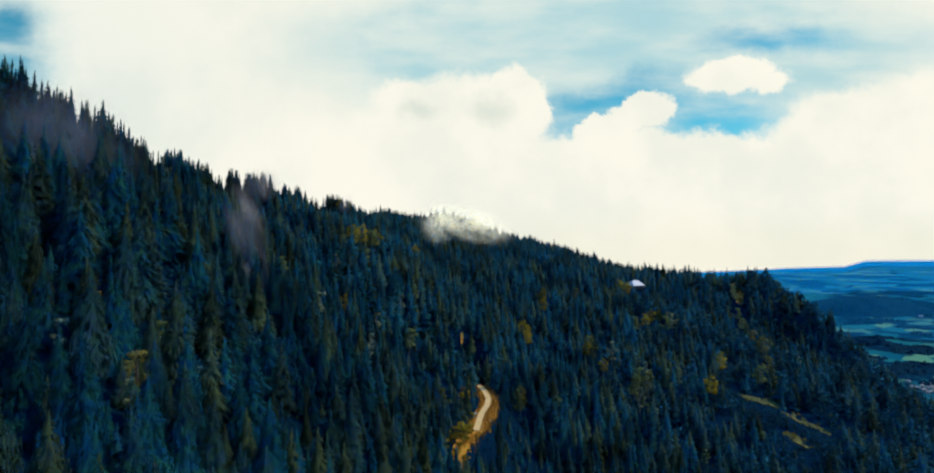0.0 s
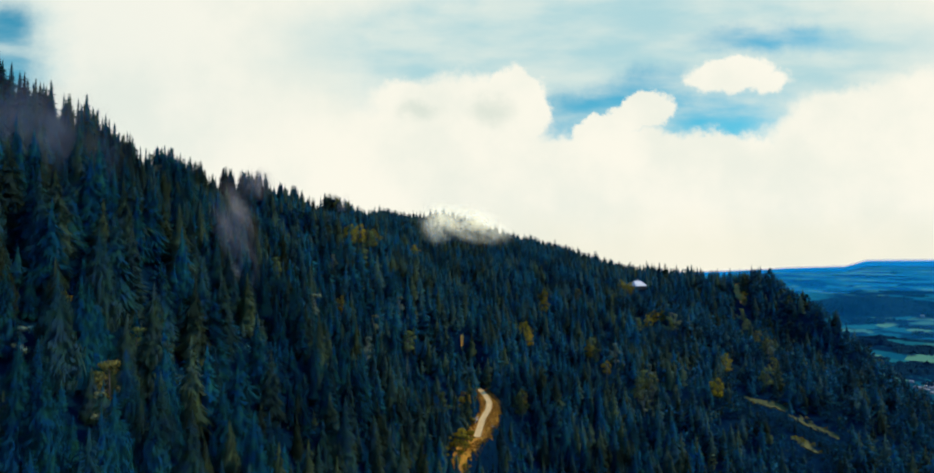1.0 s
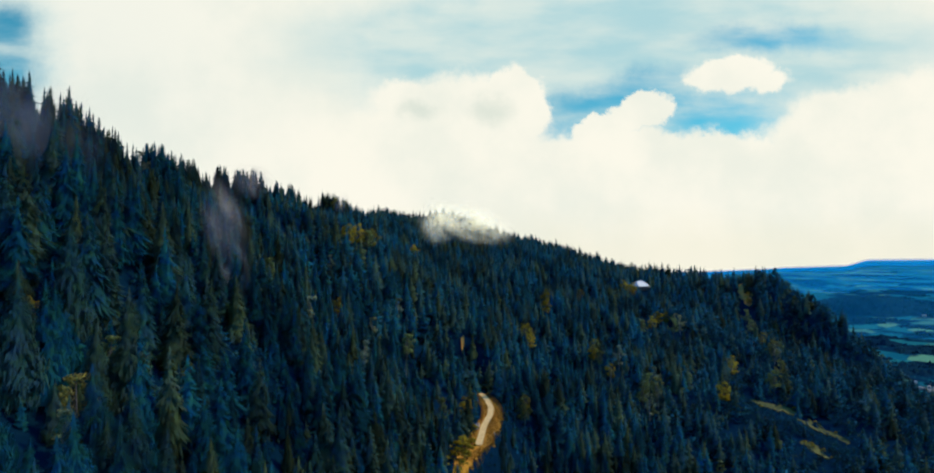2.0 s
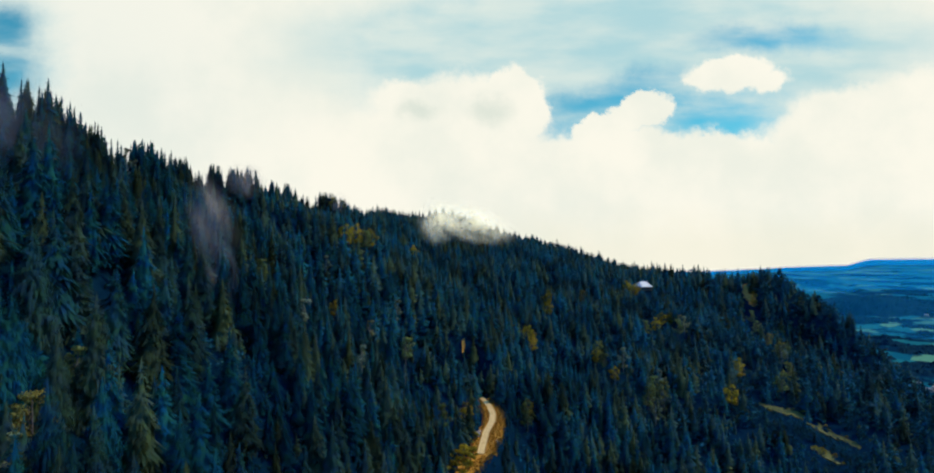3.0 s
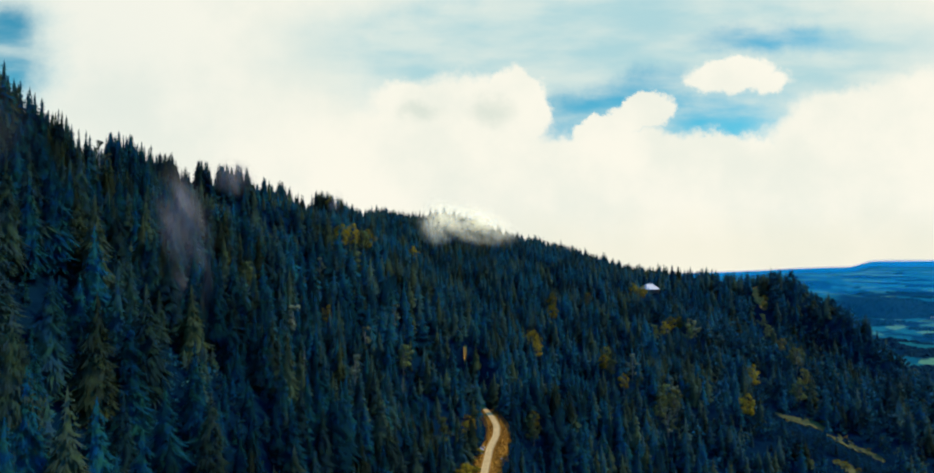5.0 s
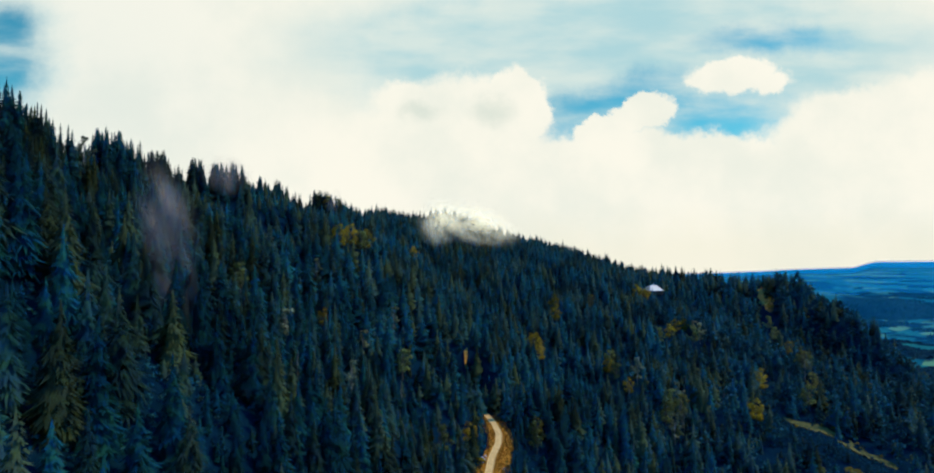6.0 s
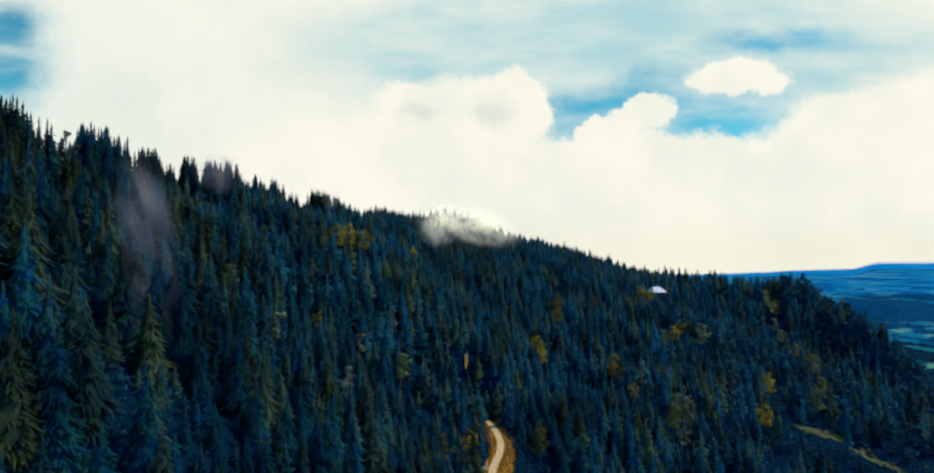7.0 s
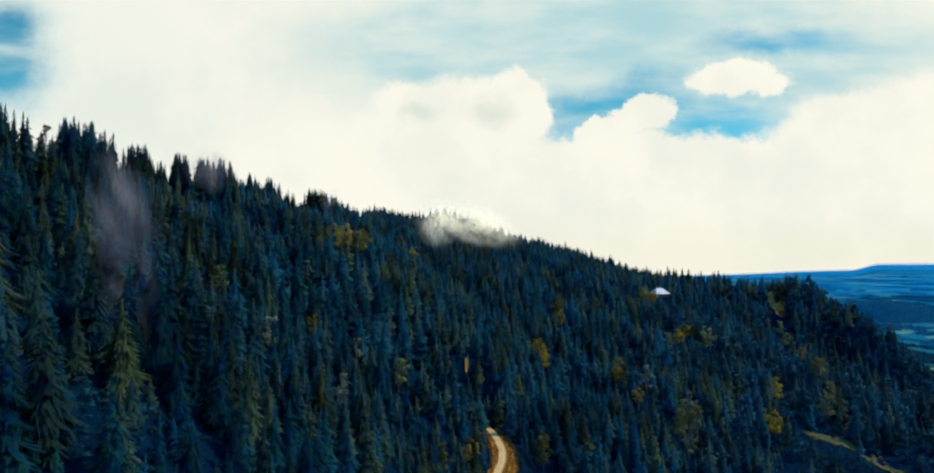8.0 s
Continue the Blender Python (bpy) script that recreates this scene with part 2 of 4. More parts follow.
def mist(name, colour, density, scale, stretch, low=0.42, high=0.72, core=0.15, backlit=0.4):
    """Thin drifting vapour: lit from both sides, fading out towards its rim."""
    made = bpy.data.materials.new(name)
    made.use_nodes = True
    tree = made.node_tree
    tree.nodes.clear()
    where = node(tree, "ShaderNodeTexCoord").outputs["Object"]
    torn = node(tree, "ShaderNodeTexNoise", Vector=node(tree, "ShaderNodeMapping", Vector=where, Scale=stretch).outputs[0], Scale=scale, Detail=5.0, Roughness=0.6)
    at = node(tree, "ShaderNodeSeparateXYZ", Vector=where)
    r = calc(tree, "SQRT", calc(tree, "MULTIPLY_ADD", at.outputs[0], at.outputs[0], calc(tree, "MULTIPLY", at.outputs[2], at.outputs[2])))
    body = smooth(tree, r, 1.0, core)
    amount = calc(tree, "MULTIPLY", calc(tree, "MULTIPLY", body, smooth(tree, torn.outputs[0], low, high)), density)
    lit = node(tree, "ShaderNodeMixShader", Fac=backlit)
    put(tree, node(tree, "ShaderNodeBsdfDiffuse", Color=colour).outputs[0], lit.inputs[1])
    put(tree, node(tree, "ShaderNodeBsdfTranslucent", Color=colour).outputs[0], lit.inputs[2])
    out = node(tree, "ShaderNodeMixShader", Fac=amount)
    put(tree, node(tree, "ShaderNodeBsdfTransparent").outputs[0], out.inputs[1])
    put(tree, lit.outputs[0], out.inputs[2])
    node(tree, "ShaderNodeOutputMaterial", Surface=out.outputs[0])
    return made


MIST = mist("grey_mist", rgb(0.62, 0.52, 0.46), 0.34, 1.1, (1.0, 1.0, 0.6), 0.34, 0.7, 0.15, 0.85)
CAP = mist("bright_mist", rgb(1.0, 0.92, 0.62), 0.70, 2.1, (1.0, 1.0, 0.7), 0.32, 0.74, 0.0, 1.0)

# tinted see-through surface that imitates the blue of distant air
HAZE = bpy.data.materials.new("blue_haze")
HAZE.use_nodes = True
T = HAZE.node_tree
T.nodes.clear()
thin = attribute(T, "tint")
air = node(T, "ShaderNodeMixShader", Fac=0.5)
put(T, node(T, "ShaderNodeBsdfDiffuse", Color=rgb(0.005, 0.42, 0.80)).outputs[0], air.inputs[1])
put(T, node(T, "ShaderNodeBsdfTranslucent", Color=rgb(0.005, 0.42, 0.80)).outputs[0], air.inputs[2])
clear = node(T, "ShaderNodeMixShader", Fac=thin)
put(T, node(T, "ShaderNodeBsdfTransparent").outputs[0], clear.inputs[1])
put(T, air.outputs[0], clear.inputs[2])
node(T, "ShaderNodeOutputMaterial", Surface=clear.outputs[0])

# ---- mesh helpers ----


def mesh_of(name, verts, faces, mat, smooth_faces=False, tint=None, normals=None):
    """A mesh from arrays; faces: rows of three or four corners."""
    verts, faces = np.asarray(verts, np.float32), np.asarray(faces, np.int32)
    data = bpy.data.meshes.new(name)
    count, corners = faces.shape
    data.vertices.add(len(verts))
    data.vertices.foreach_set("co", verts.ravel())
    data.loops.add(count * corners)
    data.loops.foreach_set("vertex_index", faces.ravel())
    data.polygons.add(count)
    data.polygons.foreach_set("loop_start", np.arange(0, count * corners, corners, dtype=np.int32))
    data.polygons.foreach_set("use_smooth", np.full(count, smooth_faces))
    if tint is not None:
        data.attributes.new("tint", "FLOAT", "POINT").data.foreach_set("value", np.asarray(tint, np.float32))
    data.materials.append(mat)
    data.update(calc_edges=True)
    if normals is not None:
        data.polygons.foreach_set("use_smooth", np.full(count, True))
        data.normals_split_custom_set_from_vertices(np.asarray(normals, np.float32))
    return data


def outward(verts, tris, normals):
    """Turns the triangles so that they face the way their crown does."""
    a, b, c = verts[tris[:, 0]], verts[tris[:, 1]], verts[tris[:, 2]]
    flip = (np.cross(b - a, c - a) * normals[tris[:, 0]]).sum(1) < 0
    tris = tris.copy()
    tris[flip] = tris[flip][:, ::-1]
    return tris


def part(name, bm, mat, parent, label=""):
    data = bpy.data.meshes.new(name)
    bm.to_mesh(data)
    bm.free()
    data.materials.append(mat)
    ob = new(name, data)
    ob.parent = parent
    return tagged(ob, label)


def child(name, data, parent, label=""):
    ob = new(name, data)
    ob.parent = parent
    return tagged(ob, label)


def box(bm, x0, y0, z0, x1, y1, z1):
    made = bmesh.ops.create_cube(bm, size=1.0)["verts"]
    bmesh.ops.scale(bm, vec=(x1 - x0, y1 - y0, z1 - z0), verts=made)
    bmesh.ops.translate(bm, vec=((x0 + x1) / 2, (y0 + y1) / 2, (z0 + z1) / 2), verts=made)
    return made


# ---- the lie of the land ----
# crest line of the mountain and its spur: x, y, height, fall to the sides
CREST = [(-330, -700, 520, 0.85), (-200, -113, 424, 0.95), (-160, 130, 358, 1.06), (-148, 190, 346, 1.05), (-143, 235, 333, 1.0), (-151, 284, 333, 0.98), (-166, 316, 338, 0.92),
         (-178, 378, 337, 0.85), (-163, 400, 339, 0.85), (-150, 422, 340, 0.80), (-147, 484, 339, 0.66), (-138, 525, 331, 0.68), (-137, 572, 341, 0.72),
         (-139, 633, 336, 0.80), (-150, 747, 340, 0.59), (-105, 940, 356, 0.34), (-55, 950, 354, 0.30), (15, 975, 331, 0.28), (109, 1004, 304, 0.26),
         (145, 860, 278, 0.27), (210, 801, 265, 0.31), (334, 763, 264, 0.40), (418, 643, 284, 1.28)]
ROAD = [(-18, 250), (-5, 264), (4.5, 279), (8, 309), (12, 328), (13, 342), (11.5, 358), (9, 371), (3, 390), (-5, 404)]
ROAD_LEVEL = 213.0


def along(x, y, line):
    """The distance from a polyline."""
    near = np.full(np.shape(x), 1e9)
    for a, b in zip(line[:-1], line[1:]):
        dx, dy = b[0] - a[0], b[1] - a[1]
        s = np.clip(((x - a[0]) * dx + (y - a[1]) * dy) / (dx * dx + dy * dy), 0, 1)
        near = np.minimum(near, np.hypot(x - a[0] - s * dx, y - a[1] - s * dy))
    return near


def waves(x, y):
    """Rolling unevenness of the slopes, some metres high."""
    out = np.zeros(np.shape(x))
    for i, (size, high) in enumerate(((170, 3.5), (83, 2.2), (41, 1.3), (19, 0.6))):
        a = 1.3 + 2.1 * i
        p, q = x * math.cos(a) + y * math.sin(a), -x * math.sin(a) + y * math.cos(a)
        out += high * np.sin(6.283 * p / size + i) * np.sin(6.283 * q / (size * 1.3) + 2.0 * i)
    return out


# how high the last fields stand below the cloud's edge, by bearing
RIM_BEARINGS, RIM_LEVELS = (20, 28, 29.4, 34.0, 35.4, 40, 60), (150, 186, 196, 215, 258, 264, 260)


def valley(x, y):
    d = np.hypot(x, y)
    rise = np.clip((d - 1700) / 3100, 0, 1.1)
    far_rim = np.interp(np.degrees(np.arctan2(x, y)), RIM_BEARINGS, RIM_LEVELS) * 0.955
    return far_rim * rise ** 1.25 + 5 * np.sin(x / 310 + 1) * np.sin(y / 270) * np.clip(d / 1500 - 0.6, 0, 1)


def mountain(x, y):
    h = np.full(np.shape(x), -1e9)
    for a, b in zip(CREST[:-1], CREST[1:]):
        dx, dy = b[0] - a[0], b[1] - a[1]
        s = np.clip(((x - a[0]) * dx + (y - a[1]) * dy) / (dx * dx + dy * dy), 0, 1)
        d = np.sqrt((x - a[0] - s * dx) ** 2 + (y - a[1] - s * dy) ** 2 + 144.0) - 12.0
        h = np.maximum(h, a[2] + s * (b[2] - a[2]) - (a[3] + s * (b[3] - a[3])) * d)
    out = np.clip(x - 340, 0, 100)
    flank = 255.5 + 0.055 * out - 0.0114 * out ** 2 - 0.725 * np.maximum(x - 440, 0) + 0.5 * np.maximum(280 - x, 0) + 0.286 * (y - 640)
    h = -np.logaddexp(-h / 8, -flank / 8) * 8 + waves(x, y)
    near_road = np.clip((16.0 - along(x, y, ROAD)) / 10.0, 0, 1)
    near_road = near_road * near_road * (3 - 2 * near_road)
    return h + (ROAD_LEVEL - h) * near_road


def land(x, y):
    x, y = np.asarray(x, float), np.asarray(y, float)
    return np.maximum(mountain(x, y), valley(x, y))


def land_at(x, y):
    return float(land(np.array([x]), np.array([y]))[0])


# one ground sheet, from the slope under the camera to the horizon
angles = np.radians(np.concatenate([np.arange(-48, 56, 0.65), np.arange(56, 312, 4.0)]))
rings = np.concatenate([np.arange(12, 200, 9.0), np.arange(200, 440, 5.0), np.arange(440, 1100, 10.0), np.geomspace(1100, 4900, 70)])
A, B = np.meshgrid(angles, rings, indexing="ij")
gx, gy = B * np.sin(A), B * np.cos(A)
gz = land(gx, gy)
n_a, n_r = A.shape
i, j = np.meshgrid(np.arange(n_a), np.arange(n_r - 1), indexing="ij")
k = (i + 1) % n_a
quads = np.stack([i * n_r + j, i * n_r + j + 1, k * n_r + j + 1, k * n_r + j], -1).reshape(-1, 4)
verts = np.stack([gx, gy, gz], -1).reshape(-1, 3)
centre = np.append(verts, [[0, 0, land_at(0, 0)]], 0)
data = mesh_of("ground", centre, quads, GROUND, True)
bm = bmesh.new()
bm.from_mesh(data)
bm.verts.ensure_lookup_table()
for a in range(n_a):
    bm.faces.new((bm.verts[len(verts)], bm.verts[a * n_r], bm.verts[((a + 1) % n_a) * n_r]))
bm.normal_update()
bm.to_mesh(data)
bm.free()
flat = np.clip((valley(centre[:, 0], centre[:, 1]) - mountain(centre[:, 0], centre[:, 1]) + 6) / 12, 0, 1)
data.attributes.new("plain", "FLOAT", "POINT").data.foreach_set("value", flat.astype(np.float32))
# plan coordinates of the fields: bearing, and how far off the land lies in truth
reach = np.hypot(centre[:, 0], centre[:, 1]) + 1e-6
true_reach = 0.7 * reach / np.maximum(EYE - centre[:, 2], 25.0)
uv = np.stack([38 * np.arctan2(centre[:, 0], centre[:, 1]), 17 * np.log(true_reach + 1e-3)], -1).astype(np.float32)
corner = np.empty(len(data.loops), np.int32)
data.loops.foreach_get("vertex_index", corner)
data.uv_layers.new(name="plan").data.foreach_set("uv", uv[corner].ravel())
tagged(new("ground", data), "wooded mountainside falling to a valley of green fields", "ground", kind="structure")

# ---- clearings ----
# meadow strips and scars: a line in the plan, half width
MEADOWS = [([(220, 461), (230, 451), (241, 443), (249, 437), (261, 429), (269, 419)], 5.6), ([(224, 401), (230, 393), (231, 384)], 4.0),
           ([(342, 722), (336, 705), (332, 688), (330, 675)], 4.4), ([(-3.4, 421), (-3.6, 416)], 1.5)]
CLEARED = (0.045, 0.045, 0.06, 0.02)
CORRIDOR = [(-4, 246), (-3, 260), (4, 277), (9.5, 306), (13, 326), (13.2, 342), (11.2, 358), (8.5, 370)]
HOUSE = (221.0, 738.0)
# broadleaf trees that stand out among the spruces
PLACES = {
    "gold": [(192, 684), (187, 690), (82, 603), (51, 508), (53, 499), (49, 515), (-92, 449), (-87, 464), (-79, 482), (-128, 563), (-66, 712), (222, 495)],
    "amber": [(198, 690), (192, 587), (203, 596), (182, 575), (329, 676), (111, 459), (187, 432), (-73, 334), (-2, 328), (104, 488), (78, 576), (34, 362), (-86, 127)],
    "olive": [(-94, 285), (-35, 343), (106, 493), (108, 478), (137, 445), (138, 433), (126, 426), (307, 630), (297, 587), (270, 507), (33, 353), (-15, 314), (-121, 567), (-65, 693), (201, 570), (166, 558), (122, 631),
              (-80, 469), (244, 469), (-69, 118), (-73, 134), (285, 545), (312, 650)],
    "pale": [(209, 573), (210, 590), (143, 451), (136, 423), (-87, 373), (-55, 342), (-49, 286), (299, 565), (-45, 383), (125, 409), (-71, 272), (123, 478), (-81, 112), (-66, 111), (-146, 268), (278, 530)],
}


def open_ground(x, y):
    """True where no tree stands."""
    out = along(x, y, CORRIDOR) < 6.2
    copse = np.sin(1.1 * x + 0.7 * y) * np.sin(0.5 * x - 0.9 * y + 1.0) > 0.62
    for (line, half), deep_by in zip(MEADOWS, CLEARED):
        for back in np.arange(1.0, 1.0 - deep_by, -0.011):
            out |= (along(x, y, [(px * back, py * back) for px, py in line]) < half - 0.2) & ~(copse & (y < 500))
    out |= along(x, y, [HOUSE, (HOUSE[0] * 0.93, HOUSE[1] * 0.93)]) < 13.0
    return out


def young_wood(x, y):
    """True where only young spruces grow, about the broadleaf trees."""
    out = np.zeros(np.shape(x), bool)
    for spots in PLACES.values():
        for px, py in spots:
            to_light = (24.0 if py > 390 else 11.0 if py > 260 else 0.5) / math.hypot(px, py)
            out |= along(x, y, [(px, py), (px * (1 - to_light), py * (1 - to_light))]) < 4.0
    for line, half in MEADOWS[:3]:
        for back in (0.97, 0.96, 0.95, 0.94, 0.928, 0.916, 0.9):
            out |= along(x, y, [(px * back, py * back) for px, py in line]) < half
    return out


def ribbon(name, line, half, lift, mat, step=2.0, across=6, ragged=0.0, crown=0.0, seed=1):
    """A strip draped on the land along a line, with uneven edges."""
    rng = np.random.default_rng(seed)
    pts = []
    for a, b in zip(line[:-1], line[1:]):
        n = max(2, int(math.dist(a, b) / step))
        pts += [(a[0] + (b[0] - a[0]) * s / n, a[1] + (b[1] - a[1]) * s / n) for s in range(n)]
    pts = np.array(pts + [line[-1]], float)
    for _ in range(6):
        pts[1:-1] = (pts[:-2] + 2 * pts[1:-1] + pts[2:]) / 4
    way_on = np.gradient(pts, axis=0)
    way_on /= np.linalg.norm(way_on, axis=1)[:, None]
    side = np.stack([way_on[:, 1], -way_on[:, 0]], -1)
    end = np.sin(np.linspace(0.12, math.pi - 0.12, len(pts))) ** 0.5 if ragged else np.ones(len(pts))
    left = half * end * (1 + ragged * rng.normal(size=len(pts)))
    right = half * end * (1 + ragged * rng.normal(size=len(pts)))
    f = np.linspace(-1, 1, across + 1)
    off = np.where(f[None] < 0, f[None] * left[:, None], f[None] * right[:, None])
    px = pts[:, None, 0] + side[:, None, 0] * off
    py = pts[:, None, 1] + side[:, None, 1] * off
    pz = land(px, py) + lift + crown * (1 - f[None] ** 2) + (0.12 * rng.normal(size=px.shape) if ragged else 0)
    top = np.stack([px, py, pz], -1).reshape(-1, 3)
    rows, cols = len(pts), across + 1
    i, j = np.meshgrid(np.arange(rows - 1), np.arange(cols - 1), indexing="ij")
    quads = np.stack([i * cols + j, (i + 1) * cols + j, (i + 1) * cols + j + 1, i * cols + j + 1], -1).reshape(-1, 4)
    rim = [r * cols for r in range(rows)] + [(rows - 1) * cols + c for c in range(1, cols)] + [r * cols + cols - 1 for r in range(rows - 2, -1, -1)] + list(range(cols - 2, 0, -1))
    base = len(top)
    low = top[rim] - [0, 0, 1.6]
    wall = [(rim[q], rim[(q + 1) % len(rim)], base + (q + 1) % len(rim), base + q) for q in range(len(rim))]
    return new(name, mesh_of(name, np.append(top, low, 0), np.append(quads, wall, 0), mat, True))


tagged(ribbon("road", ROAD[2:], 1.65, 0.62, GRAVEL, 1.5, 6, 0.0, 0.12), "pale gravel forest road curving through the trees", "road", kind="structure")
tagged(ribbon("grass_verge", CORRIDOR, 5.6, 0.4, GRASS, 2.0, 8, 0.12, seed=4), "dry orange grass bank along the forest road", "verge", kind="structure")
for number, (line, half) in enumerate(MEADOWS):
    strip = ribbon("meadow_strip", line, half, 0.5, (BANK, BANK, EARTH, EARTH)[number], 2.0, 6, 0.3, seed=11 + number)
    tagged(strip, ("sunlit olive grass strip between the trees", "small olive grass clearing on the slope", "bare ochre earth scar below the knoll", "pale stony patch in the forest")[number], "clearing", kind="structure")

# ---- trees ----


def spruce_shape(boughs, fine, seed, wide=0.19, bare=0.05):
    """A spruce crown of height one: a dense heart and drooping boughs all the way up, each a spray of narrow twigs. Returns corners, triangles and the way they face."""
    rng = np.random.default_rng(seed)
    verts, tris = [], []
    lop = rng.uniform(0, 6.283)

    def girth(f, turn):
        bulge = 1 + 0.12 * math.sin(f * 17 + seed) + 0.16 * math.cos(turn - lop) + 0.08 * math.sin(f * 41 + 2 * turn)
        return wide * (min((1 - f) ** 0.82, 0.88) + 0.02) * (0.8 + 0.2 * min(1.0, f * 6)) * bulge

    sides, rows = ((5, 3), (6, 5), (7, 7), (8, 9))[fine]
    for w in range(rows + 1):
        f = w / rows
        for q in range(sides):
            a = 6.283 * (q + 0.5 * (w % 2)) / sides
            r = girth(f, a) * ((0.6, 0.55, 0.55, 0.62)[fine] - 0.2 * f) * rng.uniform(0.7, 1.15)
            verts.append((r * math.cos(a), r * math.sin(a), bare + (1 - bare) * f * 0.9))
    for w in range(rows):
        for q in range(sides):
            a, b = w * sides + q, w * sides + (q + 1) % sides
            tris += [(a, b, b + sides), (a, b + sides, a + sides)]
    sprays = ((0.0,), (-0.6, 0.0, 0.6), (-0.8, -0.4, 0.0, 0.4, 0.8), (-0.95, -0.65, -0.4, -0.15, 0.15, 0.4, 0.65, 0.95))[fine]
    for n in range(boughs):
        f = 1 - ((n + rng.random()) / boughs) ** 0.7
        z = bare + (1 - bare) * f
        turn = n * 2.39996 + rng.normal() * 0.4
        r = girth(f, turn) * rng.uniform(0.78, 1.1)
        droop = rng.uniform(0.15, 0.6) * r
        c, s = math.cos(turn), math.sin(turn)
        for k, spread in enumerate(sprays):
            aim = turn + spread * rng.uniform(0.7, 1.2)
            start = (0.25, 0.3, 0.35, 0.4 + 0.14 * (k % 4))[fine] * r
            far = r * (1.0 - 0.3 * abs(spread)) * rng.uniform(0.78, 1.02)
            half = ((0.42, 0.18, 0.085, 0.03)[fine] * r + (0.012, 0.006, 0.003, 0.0012)[fine]) * rng.uniform(0.7, 1.2)
            ca, sa = math.cos(aim), math.sin(aim)
            q = len(verts)
            sx, sy = c * start, s * start
            ex, ey = sx + ca * (far - start), sy + sa * (far - start)
            sink = -droop * rng.uniform(0.6, 1.15)
            if fine == 0:
                mx, my = (sx + ex) / 2, (sy + ey) / 2
                verts += [(sx * 0.7, sy * 0.7, z + 0.22 * r), (mx - sa * half, my + ca * half, z + sink * 0.75 - half * rng.uniform(0.3, 1.0)), (ex, ey, z + sink * 0.85),
                          (mx + sa * half, my - ca * half, z + sink * 0.75 - half * rng.uniform(0.3, 1.0))]
                tris += [(q, q + 1, q + 2), (q, q + 2, q + 3)]
            else:
                rise = 0.2 * r * (1 - start / r)
                verts += [(sx - sa * half, sy + ca * half, z + rise - half * rng.uniform(0, 1.2)), (sx + sa * half, sy - ca * half, z + rise - half * rng.uniform(0, 1.2)), (ex, ey, z + sink)]
                tris += [(q, q + 1, q + 2)]
    top = len(verts)
    verts += [(0.018, 0, 0.87), (-0.010, 0.015, 0.87), (-0.010, -0.015, 0.87), (0, 0, 1.0)]
    tris += [(top, top + 1, top + 3), (top + 1, top + 2, top + 3), (top + 2, top, top + 3)]
    verts, tris = np.array(verts), np.array(tris)
    normals = np.stack([verts[:, 0], verts[:, 1], 0.85 * np.hypot(verts[:, 0], verts[:, 1]) + 0.004], -1)
    normals /= np.linalg.norm(normals, axis=1)[:, None]
    normals += 0.16 * rng.normal(size=normals.shape)
    normals /= np.linalg.norm(normals, axis=1)[:, None]
    return verts, outward(verts, tris, normals), normals


def trunk_shape(radius, tall, sides=7, rows=5, seed=0):
    rng = np.random.default_rng(seed)
    verts, quads = [], []
    for r in range(rows + 1):
        f = r / rows
        wide = radius * (1 - 0.9 * f) * (1.5 if r == 0 else 1.0)
        for s in range(sides):
            a = 6.283 * s / sides
            verts.append((wide * math.cos(a) * rng.uniform(0.9, 1.1), wide * math.sin(a) * rng.uniform(0.9, 1.1), tall * f))
    for r in range(rows):
        for s in range(sides):
            t = (s + 1) % sides
            quads.append((r * sides + s, r * sides + t, (r + 1) * sides + t, (r + 1) * sides + s))
    return np.array(verts), np.array(quads)


# groups of taller (or lower) trees: x, y, reach, more height
STANDS = [(330, 655, 26, 5), (430, 600, 85, -3), (270, 740, 30, -5), (-140, 680, 30, -7), (27, 300, 14, -11), (30, 325, 14, -12), (29, 350, 14, -11), (24, 282, 12, -8)]
# tight groves on the crest, with lower wood between: x, y, level of the tree tops, reach, trees
GROVES = [(-153, 184, 367, 5, 16), (-146, 186, 363, 5, 14), (-143, 194, 360, 5, 14), (-152, 210, 363, 5, 10), (-147, 219, 362, 4, 12), (-140, 229, 354, 3, 8), (-144, 226, 358, 3.5, 10), (-136, 231, 350, 4, 14), (-138, 243, 348, 4, 16),
          (-155, 291, 356, 2.8, 14), (-163, 311, 360, 4.5, 18), (-149, 299, 353, 3.5, 14), (-178, 375, 364, 4, 14), (-172, 366, 360, 4, 8), (-173, 384, 357, 3.5, 9), (-165, 393, 362, 3.5, 18),
          (-155, 400, 361, 4.5, 18), (-151, 416, 363, 5, 18), (-144, 430, 357, 5, 9), (-146, 452, 353, 6, 12), (-147, 484, 361, 6, 22), (-137, 500, 353, 5, 9), (-137, 568, 364, 6, 22), (-123, 562, 359, 6, 14)]


